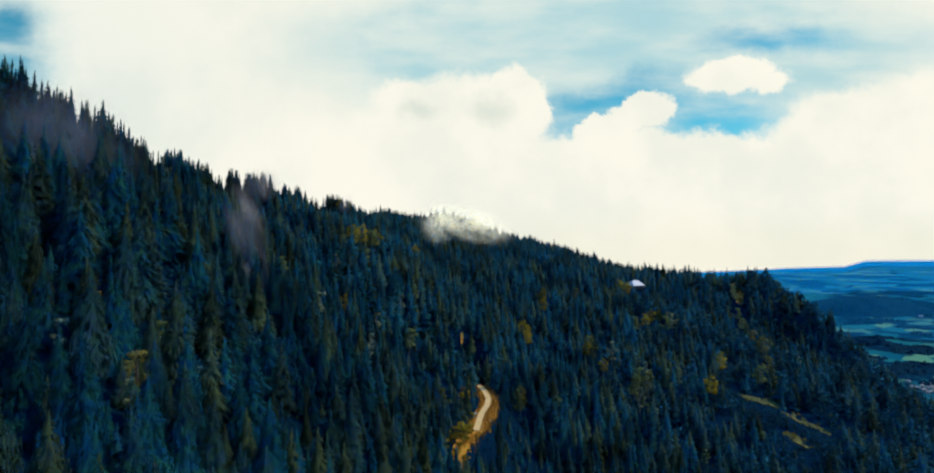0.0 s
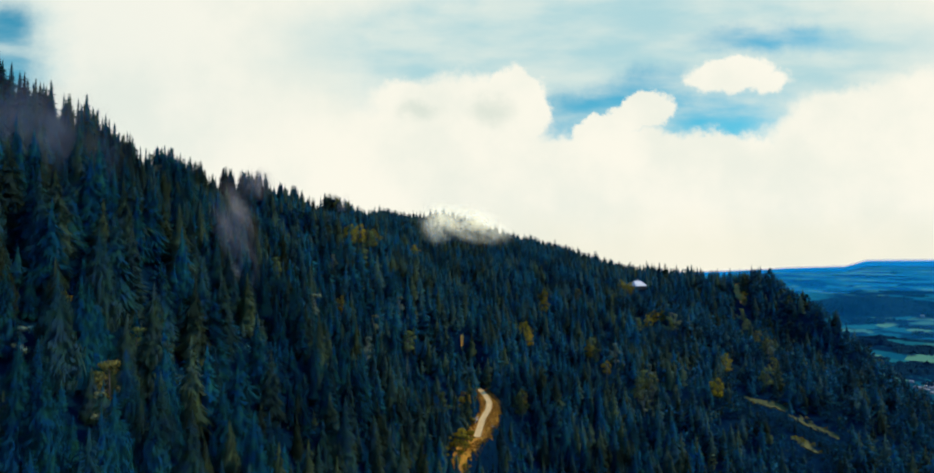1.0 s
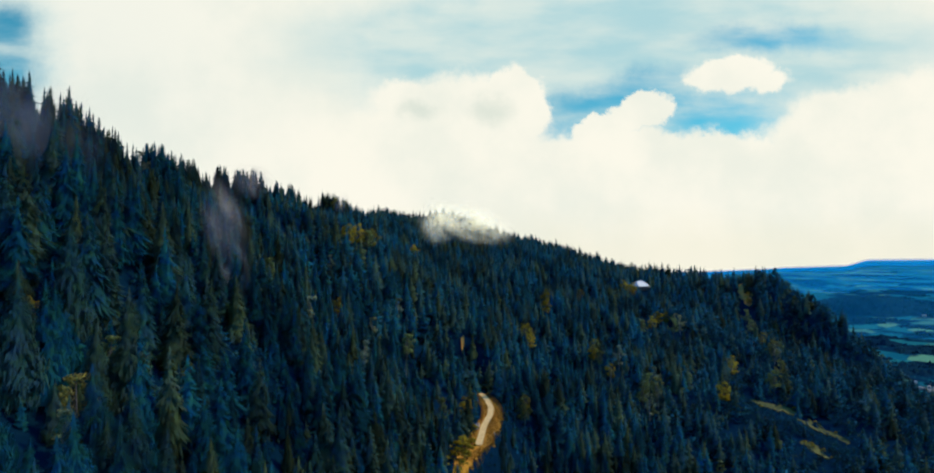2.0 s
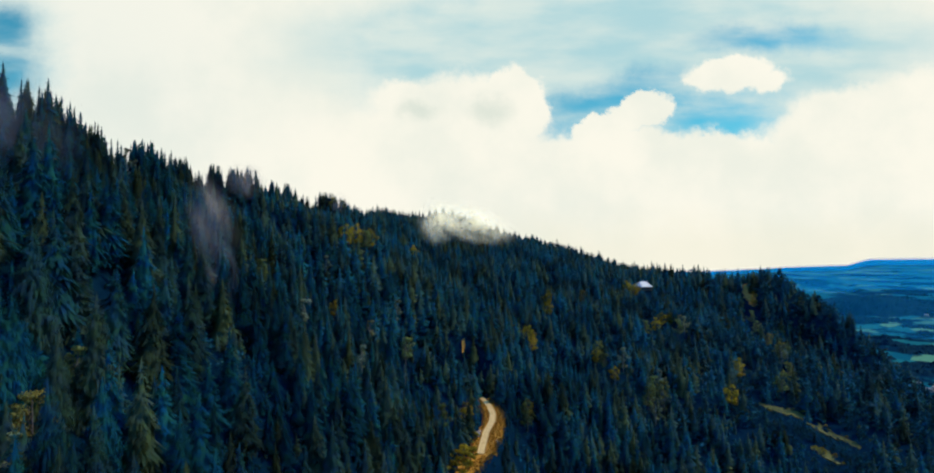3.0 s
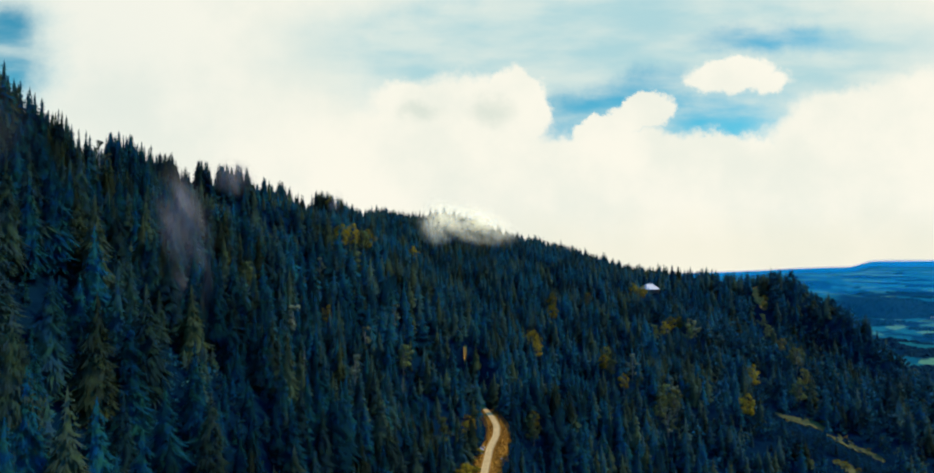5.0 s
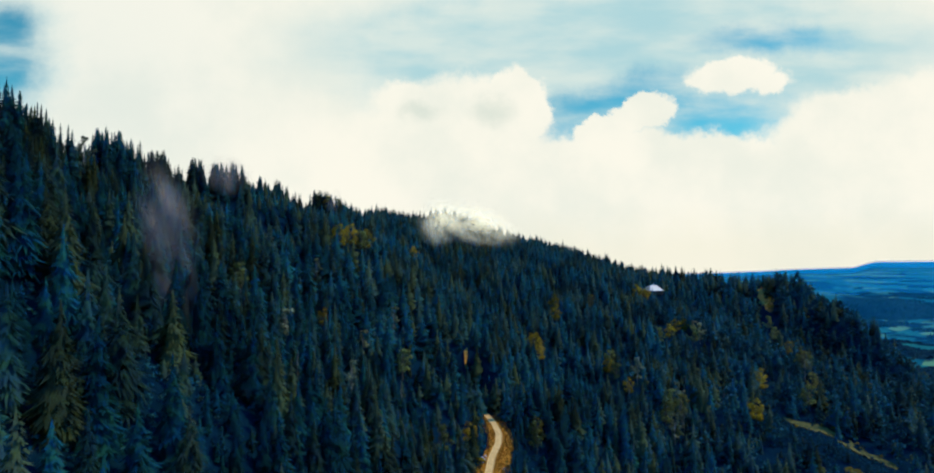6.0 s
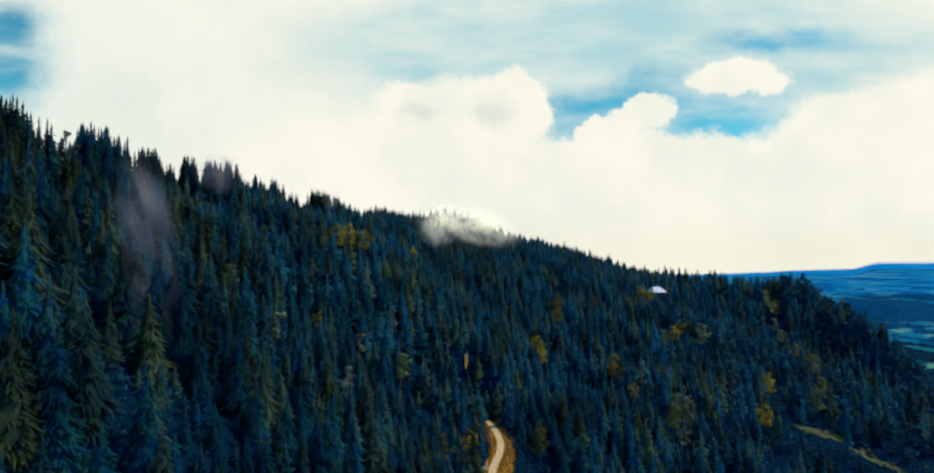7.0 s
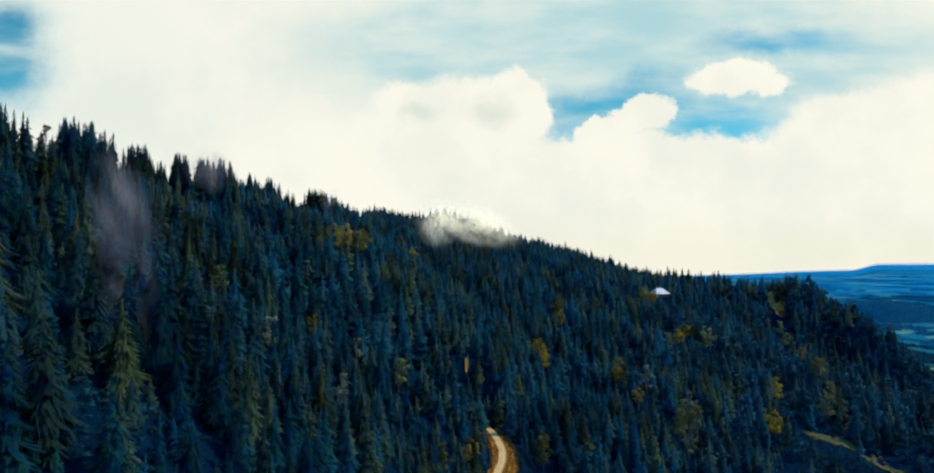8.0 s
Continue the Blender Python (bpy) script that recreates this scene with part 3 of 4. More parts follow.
def scatter(x0, x1, y0, y1, step, seed):
    """Jittered places in a stretch of the plan, without those on open ground."""
    rng = np.random.default_rng(seed)
    x, y = np.meshgrid(np.arange(x0, x1, step), np.arange(y0, y1, step * 0.87))
    x = x + (np.arange(x.shape[0]) % 2)[:, None] * step / 2
    x, y = (x + rng.uniform(-0.42, 0.42, x.shape) * step).ravel(), (y + rng.uniform(-0.42, 0.42, y.shape) * step).ravel()
    keep = ~open_ground(x, y) & (mountain(x, y) > valley(x, y) + 4) & (rng.random(x.shape) > 0.04)
    x, y = x[keep], y[keep]
    glade = np.sin(x / 9.5 + 1.7 * np.sin(y / 17)) * np.sin(y / 12.5 + 1.3 * np.sin(x / 14 + 2))
    stand = 0.5 + 0.5 * np.sin(x / 23 + 1.3 * np.sin(y / 31)) * np.sin(y / 27 + 2)
    high = 15.5 + 7.0 * stand + rng.normal(size=x.shape) * 2.6
    low_tree = rng.random(x.shape) < 0.34 + 0.3 * np.sin(x / 4.7 + 1.1 * np.sin(y / 9.0)) * np.sin(y / 6.1 + 0.7 * np.sin(x / 8.0))
    high = np.where(low_tree, high * rng.uniform(0.5, 0.78, x.shape), high + 1.5)
    for sx, sy, wide, more in STANDS:
        high = high + more * np.exp(-((x - sx) ** 2 + (y - sy) ** 2) / wide ** 2)
    crest_wood = (x < -112) & (y > 165) & (y < 575) & (land(x, y) > 312)
    high = np.where(crest_wood, 10.5 + 0.3 * (high - 8), high)
    high = np.clip(high, 8.0, np.where(y < 330, 25.0, 32.0))
    high = np.where((glade < -0.58) & (y < 620), 0.6 * high, high)
    high = np.where(young_wood(x, y), 0.42 * high, high)
    return x, y, high, rng


def in_view(x, y):
    """The stretch of slope between the crest and the spur's far flank that lies ahead."""
    return (np.abs(x) < 0.9 * (y + 25) + 25) & (y > 40)


def over_crest(x, y, high):
    """True on the slopes behind the crest and the spur, as one looks along the flight."""
    top = (land(x, y) + high + 3 - EYE) / np.hypot(x, y - 45)
    out = np.zeros(x.shape, bool)
    for f in np.linspace(0.35, 0.97, 60):
        qx, qy = x * f, 45 + (y - 45) * f
        out |= (land(qx, qy) + 12 - EYE) / np.hypot(qx, qy - 45) > top + np.where((x < -90) & (y < 640), 0.035, 0.004)
    return out


def thinned(x, y, high, rng):
    """Whole in front of the crest; behind it one tree in six."""
    keep = in_view(x, y) & (~over_crest(x, y, high) | (rng.random(x.shape) < 0.1))
    return x[keep], y[keep], high[keep]


NEAR_EDGE, CLOSE_EDGE, MID_EDGE = 132.0, 215.0, 345.0
# the spruces of the near slope, one by one
crowns = []
for v in range(6):
    verts, tris, faced = spruce_shape(450, 3, 20 + v, (0.22, 0.25, 0.26, 0.23, 0.24, 0.21)[v])
    crowns.append(mesh_of("crown", verts, tris, SPRUCE, True, None, faced))
stems = [mesh_of("trunk", *trunk_shape(0.0115, 0.96, seed=v), BARK) for v in range(2)]
models = []
x, y, high, rng = scatter(-190, 60, 52, NEAR_EDGE, 7.0, 5)
keep = in_view(x, y) & (land(x, y) + high > EYE - 0.42 * y - 6)
x, y, high = x[keep], y[keep], high[keep]
z = land(x, y) - 0.4
for n in range(len(x)):
    v = n % 6
    lean = pose(x[n], y[n], z[n], rng.normal() * 1.2, rng.normal() * 1.2, rng.uniform(0, 360))
    if n < 6:
        tree_root = new("spruce_tree")
        child("trunk", stems[v % 2], tree_root)
        child("crown", crowns[v], tree_root)
        tagged(tree_root, "tall dark green spruce on the steep near slope", "tree", "spruces on the near slope")
        tree_root.scale = (high[n], high[n], high[n])
        tree_root.matrix_basis = lean @ Matrix.Diagonal((high[n], high[n], high[n], 1))
        models.append(tree_root)
    else:
        made = copy_thing(models[v], lean)
        made.scale = (high[n], high[n], high[n])


def forest(name, label, shapes, x, y, high, rng, mat, wide=1.0):
    """Many spruces in one mesh, each with its own size, turn and tone."""
    z = land(x, y) - 0.4
    all_v, all_t, all_c, all_n, base = [], [], [], [], 0
    pick = rng.integers(0, len(shapes), len(x))
    for s, (verts, tris, faced) in enumerate(shapes):
        who = np.nonzero(pick == s)[0]
        if not len(who):
            continue
        turn = rng.uniform(0, 6.283, len(who))
        c, q = np.cos(turn)[:, None], np.sin(turn)[:, None]
        size = high[who][:, None]
        broad = size * wide * rng.uniform(0.85, 1.2, len(who))[:, None]
        vx = x[who][:, None] + broad * (verts[None, :, 0] * c - verts[None, :, 1] * q)
        vy = y[who][:, None] + broad * (verts[None, :, 0] * q + verts[None, :, 1] * c)
        vz = z[who][:, None] + size * verts[None, :, 2]
        all_v.append(np.stack([vx, vy, vz], -1).reshape(-1, 3))
        nx, ny = faced[None, :, 0] * c - faced[None, :, 1] * q, faced[None, :, 0] * q + faced[None, :, 1] * c
        all_n.append(np.stack([nx, ny, np.repeat(faced[None, :, 2], len(who), 0)], -1).reshape(-1, 3))
        all_t.append((tris[None] + (base + len(verts) * np.arange(len(who)))[:, None, None]).reshape(-1, 3))
        all_c.append(np.repeat(rng.random(len(who)), len(verts)))
        base += len(verts) * len(who)
    ob = new(name, mesh_of(name, np.concatenate(all_v), np.concatenate(all_t), mat, True, np.concatenate(all_c), np.concatenate(all_n)))
    return tagged(ob, label, "forest", kind="stuff")


for edge_a, edge_b, seed, shapes, words in (
        (NEAR_EDGE, CLOSE_EDGE, 6, [spruce_shape(138, 2, 40 + v, (0.23, 0.26, 0.27, 0.24)[v]) for v in range(4)], "dense dark spruces on the steep slope below the crest"),
        (CLOSE_EDGE, MID_EDGE, 16, [spruce_shape(112, 1, 50 + v, (0.23, 0.26, 0.27, 0.24)[v]) for v in range(4)], "dense dark spruce forest on the middle slope")):
    x, y, high, rng = scatter(-240, 260, edge_a, edge_b, 7.2, seed)
    x, y, high = thinned(x, y, high, rng)
    forest("spruce_forest", words, shapes, x, y, high, rng, SPRUCE, 1.12)
rng = np.random.default_rng(17)
grove_trees = []
for gx_at, gy_at, level, wide, count in GROVES:
    for n in range(count):
        px, py = gx_at + rng.normal() * wide * 0.7, gy_at + rng.normal() * wide * 0.7
        drop = 0.0 if n == 0 else abs(rng.normal()) * 2.2 + 0.22 * math.hypot(px - gx_at, py - gy_at)
        grove_trees.append((px, py, min(max(level - drop - land_at(px, py) + 0.4, 9.0), 31.0)))
x, y, high = np.array(grove_trees).T
forest("spruce_grove", "tight dark groves of tall spruces along the crest", [spruce_shape(110, 1, 45 + v, (0.20, 0.24, 0.26, 0.22)[v]) for v in range(4)], x, y, high, rng, SPRUCE, 1.0)
far_shapes = [spruce_shape(31, 0, 60 + v, (0.24, 0.26, 0.275, 0.25)[v]) for v in range(4)]
x, y, high, rng = scatter(-230, 560, MID_EDGE, 1030, 7.5, 7)
x, y, high = thinned(x, y, high, rng)
FAR_PLACES = (x, y, high)
leafy = rng.random(len(x)) < 0.05 + 0.5 * np.clip((x - 110) / 120, 0, 1) * np.clip((740 - y) / 120, 0, 1)
forest("spruce_forest", "dense dark spruce forest on the far slope and spur", far_shapes, x[~leafy], y[~leafy], high[~leafy], rng, SPRUCE, 1.2)
# the lower slope beneath and behind the flight
x, y, high, rng = scatter(-230, 260, -140, 205, 8.4, 8)
beneath = (y < NEAR_EDGE) & ((x > 60) | (land(x, y) + high <= EYE - 0.42 * y - 6))
keep = ~(in_view(x, y) & (y > 52)) | beneath
forest("spruce_forest", "dark spruces on the lower slope beneath the flight", [spruce_shape(16, 0, 68 + v, 0.26) for v in range(3)], x[keep], y[keep], np.minimum(high[keep], 24.0), rng, SPRUCE)
x, y, high = FAR_PLACES
FAR_LEAFY = (x[leafy], y[leafy], high[leafy] * np.where(x[leafy] > 330, 0.95, 0.78))

# broadleaf trees among the spruces


def leaf_crown(radius, tall, clumps, leaves, size, seed, bare=0.25):
    """A crown of small leaf sprays gathered into uneven clumps with gaps between."""
    rng = np.random.default_rng(seed)
    verts, tris, hubs, normals = [], [], [], []
    for c in range(clumps):
        f = rng.uniform(bare, 0.95)
        out = radius * math.sin(math.pi * min(0.92, (f - bare) / (1.02 - bare) * 0.85 + 0.15)) * rng.uniform(0.35, 0.95)
        a = rng.uniform(0, 6.283)
        hub = np.array((out * math.cos(a), out * math.sin(a), tall * f))
        hubs.append(hub)
        bulk = radius * rng.uniform(0.18, 0.42)
        for _ in range(leaves):
            d = rng.normal(size=3)
            d *= bulk * rng.uniform(0.4, 1.0) / np.linalg.norm(d)
            d[2] *= 0.8
            p = hub + d
            e1, e2 = rng.normal(size=3), rng.normal(size=3)
            e1 *= size * rng.uniform(0.6, 1.3) / np.linalg.norm(e1)
            e2 *= size * rng.uniform(0.5, 1.0) / np.linalg.norm(e2)
            q = len(verts)
            verts += [p - e1, p + e2, p + e1, p - e2 * 0.8]
            n = d / np.linalg.norm(d) + hub * np.array((1.0, 1.0, 0.0)) / radius + np.array((0, 0, 0.5)) + 0.35 * rng.normal(size=3)
            normals += [n / np.linalg.norm(n)] * 4
            tris += [(q, q + 1, q + 2), (q, q + 2, q + 3)]
    verts, tris, normals = np.array(verts), np.array(tris), np.array(normals)
    return verts, outward(verts, tris, normals), normals, hubs


def limbed_trunk(radius, tall, hubs, seed):
    """A tapered trunk with limbs that run to the clumps."""
    bm = bmesh.new()
    rng = np.random.default_rng(seed)

    def tube(a, b, ra, rb, sides=6):
        a, b = Vector(a), Vector(b)
        turn = (b - a).to_track_quat("Z", "Y").to_matrix()
        loops = []
        for p, r in ((a, ra), ((a + b) / 2 + Vector((rng.normal() * ra, rng.normal() * ra, 0)), (ra + rb) / 2), (b, rb)):
            loops.append([bm.verts.new(p + turn @ Vector((r * math.cos(6.283 * s / sides), r * math.sin(6.283 * s / sides), 0))) for s in range(sides)])
        for lo, hi in zip(loops[:-1], loops[1:]):
            for s in range(sides):
                bm.faces.new((lo[s], lo[(s + 1) % sides], hi[(s + 1) % sides], hi[s]))

    tube((0, 0, 0), (0, 0, tall * 0.8), radius, radius * 0.3, 8)
    for hub in hubs[:9]:
        tube((0, 0, hub[2] * 0.6), tuple(hub), radius * 0.35, radius * 0.1, 5)
    return bm


round_shapes = [leaf_crown(0.28, 1.0, 12, 8, 0.075, 80 + v, 0.15)[:3] for v in range(4)]
forest("broadleaf_forest", "rounded dark green broadleaf crowns between the spruces", round_shapes, *FAR_LEAFY, np.random.default_rng(12), DARK_LEAF)


shrub_shapes = [leaf_crown(0.6, 1.0, 7, 6, 0.16, 90 + v, 0.1)[:3] for v in range(3)]
rng = np.random.default_rng(13)
ux, uy = rng.uniform(-110, 280, 34000), rng.uniform(225, 520, 34000)
close_by = (young_wood(ux, uy) | (along(ux, uy, CORRIDOR) < 15)) & (along(ux, uy, CORRIDOR) > 5.4) & ~open_ground(ux, uy)
ux, uy = ux[close_by][:1100], uy[close_by][:1100]
forest("undergrowth", "low dark bushes under and between the trees", shrub_shapes, ux, uy, rng.uniform(1.4, 3.6, len(ux)), rng, DARK_LEAF)


rng = np.random.default_rng(14)
ux, uy = rng.uniform(-170, 130, 2700), rng.uniform(60, 420, 2700)
keep = in_view(ux, uy) & ~open_ground(ux, uy) & (along(ux, uy, CORRIDOR) > 10)
ux, uy = ux[keep], uy[keep]
forest("young_spruces", "young dark spruces between the tall ones", [spruce_shape(18, 0, 64 + v, 0.27) for v in range(3)], ux, uy, rng.uniform(4.5, 9.5, len(ux)), rng, SPRUCE, 1.25)


ux, uy = rng.uniform(195, 275, 2400), rng.uniform(375, 465, 2400)
keep = open_ground(ux, uy) & (along(ux, uy, MEADOWS[0][0]) > 5.0) & (along(ux, uy, MEADOWS[1][0]) > 4.0)
ux, uy = ux[keep][:420], uy[keep][:420]
forest("undergrowth", "low dark bushes below the grass strips", shrub_shapes, ux, uy, rng.uniform(1.2, 2.6, len(ux)), rng, DARK_LEAF)
ux, uy = rng.uniform(-98, -45, 520), rng.uniform(140, 235, 520)
forest("undergrowth", "low dark bushes on the near slope", shrub_shapes, ux, uy, rng.uniform(1.6, 3.4, len(ux)), rng, DARK_LEAF)


def broadleaf(name, label, mat, bark, radius, tall, seed, clumps=30, leaves=46, size=0.33):
    root = new(name)
    verts, tris, faced, hubs = leaf_crown(radius, tall, clumps, leaves, size, seed)
    part("trunk", limbed_trunk(radius * 0.055, tall, hubs, seed), bark, root)
    child("crown", mesh_of("crown", verts, tris, mat, True, None, faced), root)
    return tagged(root, label, "tree", "broadleaf trees in the forest")


kinds = {
    "gold": broadleaf("autumn_tree", "golden yellow autumn broadleaf tree among dark spruces", AUTUMN, BARK, 4.2, 14, 1, 30, 44),
    "amber": broadleaf("autumn_tree", "amber autumn beech standing among dark spruces", AUTUMN, BARK, 3.8, 12, 2, 28, 44),
    "olive": broadleaf("broadleaf_tree", "olive green broadleaf tree on the forest slope", OLIVE, BARK, 4.4, 15, 3),
    "pale": broadleaf("broadleaf_tree", "pale grey-green broadleaf tree with thin leaves", PALE, PALE_BARK, 3.2, 14, 4, 18, 40, 0.34),
}
rng = np.random.default_rng(9)
for kind_name, spots in PLACES.items():
    for n, (px, py) in enumerate(spots):
        at = pose(px, py, land_at(px, py) - 0.3, 0, 0, rng.uniform(0, 360))
        grow = rng.uniform(0.95, 1.3) * (0.62 if py < 260 else 1.0 if py < 400 else 1.2)
        if n == 0:
            kinds[kind_name].matrix_basis = at @ Matrix.Diagonal((grow, grow, grow, 1))
        else:
            made = copy_thing(kinds[kind_name], at)
            made.scale = (grow, grow, grow)

# shrubs in autumn colour beside the road
shrub = broadleaf("autumn_shrub", "orange-brown autumn shrub on the grass bank", AUTUMN, BARK, 2.6, 4.2, 7, 12, 60, 0.26)
tagged(shrub, category="shrub", group="shrubs beside the road")
for n, (px, py) in enumerate([(-5, 274), (-1.0, 281), (-7.5, 281), (-2.5, 286), (-9, 272), (3, 300), (-5, 290), (2.5, 330), (-7, 262), (-10, 254), (-1, 293), (-5, 248), (-3, 255), (-1, 262), (-5, 268), (-2, 272), (0, 268), (-6, 260), (-3, 279), (-1, 252), (1.5, 275)]):
    at = pose(px, py, land_at(px, py) + 0.1, 0, 0, rng.uniform(0, 360))
    grow = rng.uniform(0.7, 1.25)
    if n == 0:
        shrub.matrix_basis = at
    else:
        made = copy_thing(shrub, at)
        made.scale = (grow, grow, grow * rng.uniform(0.8, 1.1))

# bleached dead trunks between the living trees


def dead_tree(seed):
    rng = np.random.default_rng(seed)
    hubs = []
    for n in range(9):
        a, z = rng.uniform(0, 6.283), rng.uniform(5.0, 14.0)
        hubs.append(np.array((math.cos(a) * (16 - z) * 0.16, math.sin(a) * (16 - z) * 0.16, z)))
    root = new("dead_tree")
    part("trunk", limbed_trunk(0.2, 22.0, hubs, seed), PALE_BARK, root)
    return tagged(root, "bleached bare dead tree among the spruces", "tree", "dead trees in the forest")


snag = dead_tree(3)
SNAGS = [(152, 462), (158, 470), (167, 470), (172, 462), (176, 455), (140, 480), (-34, 330), (-20, 352), (70, 420), (110, 455), (182, 515), (250, 540), (262, 525), (-60, 250), (275, 560), (90, 380)]
for n, (px, py) in enumerate(SNAGS):
    at = pose(px, py, land_at(px, py) - 0.3, rng.normal() * 3, rng.normal() * 3, rng.uniform(0, 360))
    grow = rng.uniform(0.65, 0.95)
    if n == 0:
        snag.matrix_basis = at
    else:
        made = copy_thing(snag, at)
        made.scale = (grow, grow, grow)


def boulder(seed, size):
    """A weathered block with chipped faces."""
    rng = np.random.default_rng(seed)
    bm = bmesh.new()
    bmesh.ops.create_icosphere(bm, subdivisions=3, radius=size)
    cuts = [(Vector(rng.normal(size=3)).normalized(), rng.uniform(0.55, 0.9) * size) for _ in range(9)]
    for v in bm.verts:
        for way_out, limit in cuts:
            over = v.co.dot(way_out) - limit
            if over > 0:
                v.co -= way_out * over
        v.co += v.co.normalized() * noise.noise(v.co * 2.5 / size) * 0.07 * size
        v.co.z *= 0.75
    data = bpy.data.meshes.new("boulder")
    bm.to_mesh(data)
    bm.free()
    data.materials.append(STONE)
    return tagged(new("boulder", data), "pale pinkish rock lying beside the gravel road", "rock", "rocks beside the road")


for n, (px, py, size) in enumerate([(4.6, 306, 1.1), (3.9, 309, 0.8), (5.2, 311, 0.6), (4.2, 303, 0.7), (12.6, 296, 0.5)]):
    boulder(70 + n, size).matrix_basis = pose(px, py, land_at(px, py) + 0.45 + 0.25 * size, 0, 0, 60 * n)

# tufts of dry grass on the bank


def grass_tufts(seed, count):
    rng = np.random.default_rng(seed)
    verts, tris = [], []
    while len(tris) < count * 7:
        px, py = rng.uniform(-10, 20), rng.uniform(260, 374)
        off_bank, off_road = float(along(px, py, CORRIDOR)), float(along(px, py, ROAD))
        if off_bank > 6.2 or off_road < 2.1:
            continue
        z = land_at(px, py) + 0.35
        for _ in range(7):
            a, tall, lean = rng.uniform(0, 6.283), rng.uniform(0.35, 1.0), rng.uniform(0.1, 0.5)
            c, q = math.cos(a), math.sin(a)
            b = len(verts)
            verts += [(px - 0.09 * q, py + 0.09 * c, z), (px + 0.09 * q, py - 0.09 * c, z), (px + lean * c, py + lean * q, z + tall)]
            tris.append((b, b + 1, b + 2))
    ob = new("grass_tufts", mesh_of("grass_tufts", verts, tris, GRASS))
    return tagged(ob, "tufts of dry orange grass on the road bank", "grass", kind="stuff")


grass_tufts(41, 2200)
for line, half in MEADOWS[:2]:
    for n in range(5):
        f = (n + 0.5) / 5 * (len(line) - 1)
        k = int(f)
        px = line[k][0] + (line[k + 1][0] - line[k][0]) * (f - k) + rng.normal() * half * 0.6
        py = line[k][1] + (line[k + 1][1] - line[k][1]) * (f - k) + rng.normal() * half * 0.6
        made = copy_thing(shrub, pose(px, py, land_at(px, py) + 0.3, 0, 0, rng.uniform(0, 360)))
        grow = rng.uniform(0.5, 0.9)
        made.scale = (grow, grow, grow)
        tagged(made, "small autumn shrub on the olive grass strip", group="shrubs on the grass strips")

# ---- the house on the saddle ----


def mountain_house():
    root = new("mountain_house")
    wide, deep_side, wall_top, rise = 19.0, 12.0, 3.6, 6.0
    hw, hd = wide / 2, deep_side / 2
    bm = bmesh.new()
    box(bm, -hw, -hd, -1.5, hw, hd, wall_top)
    part("wall", bm, TIMBER, root, "dark timber wall")
    eave, hip = 1.0, 4.2
    out_x, out_y, foot = hw + eave, hd + eave, wall_top - 0.3
    ridge_l, ridge_r = (-hw + hip, 0, wall_top + rise), (hw - hip, 0, wall_top + rise)
    fl, fr, br, bl = (-out_x, -out_y, foot), (out_x, -out_y, foot), (out_x, out_y, foot), (-out_x, out_y, foot)
    for pts in ((fl, fr, ridge_r, ridge_l), (br, bl, ridge_l, ridge_r), (fr, br, ridge_r), (bl, fl, ridge_l)):
        bm = bmesh.new()
        lo = [bm.verts.new(p) for p in pts]
        hi = [bm.verts.new(Vector(p) + Vector((0, 0, 0.3))) for p in pts]
        bm.faces.new(hi), bm.faces.new(lo[::-1])
        for q in range(len(pts)):
            bm.faces.new((lo[q], lo[(q + 1) % len(pts)], hi[(q + 1) % len(pts)], hi[q]))
        bmesh.ops.recalc_face_normals(bm, faces=bm.faces)
        part("roof_slope", bm, SHEET, root, "bright grey metal roof")
    for s in np.linspace(-hw - 0.6, hw + 0.6, 12):
        bm = bmesh.new()
        box(bm, s - 0.12, -hd - 0.75, -1.2, s + 0.12, -hd - 0.55, wall_top - 0.1)
        part("post", bm, TIMBER, root, "dark timber post")
    bm = bmesh.new()
    box(bm, 1.6, 0.9, wall_top + 3.2, 2.5, 1.8, wall_top + 8.2)
    box(bm, 1.45, 0.75, wall_top + 8.2, 2.65, 1.95, wall_top + 8.4)
    part("chimney", bm, PLASTER, root)
    for n in range(5):
        at_x = -6.4 + 3.2 * n
        bm = bmesh.new()
        for x0, x1, z0, z1 in ((-0.65, -0.53, 1.3, 2.9), (0.53, 0.65, 1.3, 2.9), (-0.53, 0.53, 1.3, 1.42), (-0.53, 0.53, 2.78, 2.9)):
            box(bm, at_x + x0, -hd - 0.08, z0, at_x + x1, -hd + 0.02, z1)
        window = part("window", bm, TIMBER, root)
        bm = bmesh.new()
        box(bm, at_x - 0.53, -hd - 0.04, 1.42, at_x + 0.53, -hd + 0.02, 2.78)
        part("pane", bm, PANE, window)
    return tagged(root, "mountain farmhouse with a bright metal roof among trees", "house")


mountain_house().matrix_basis = pose(HOUSE[0], HOUSE[1], land_at(*HOUSE) + 1.0, 0, 0, 27)

# ---- mist ----


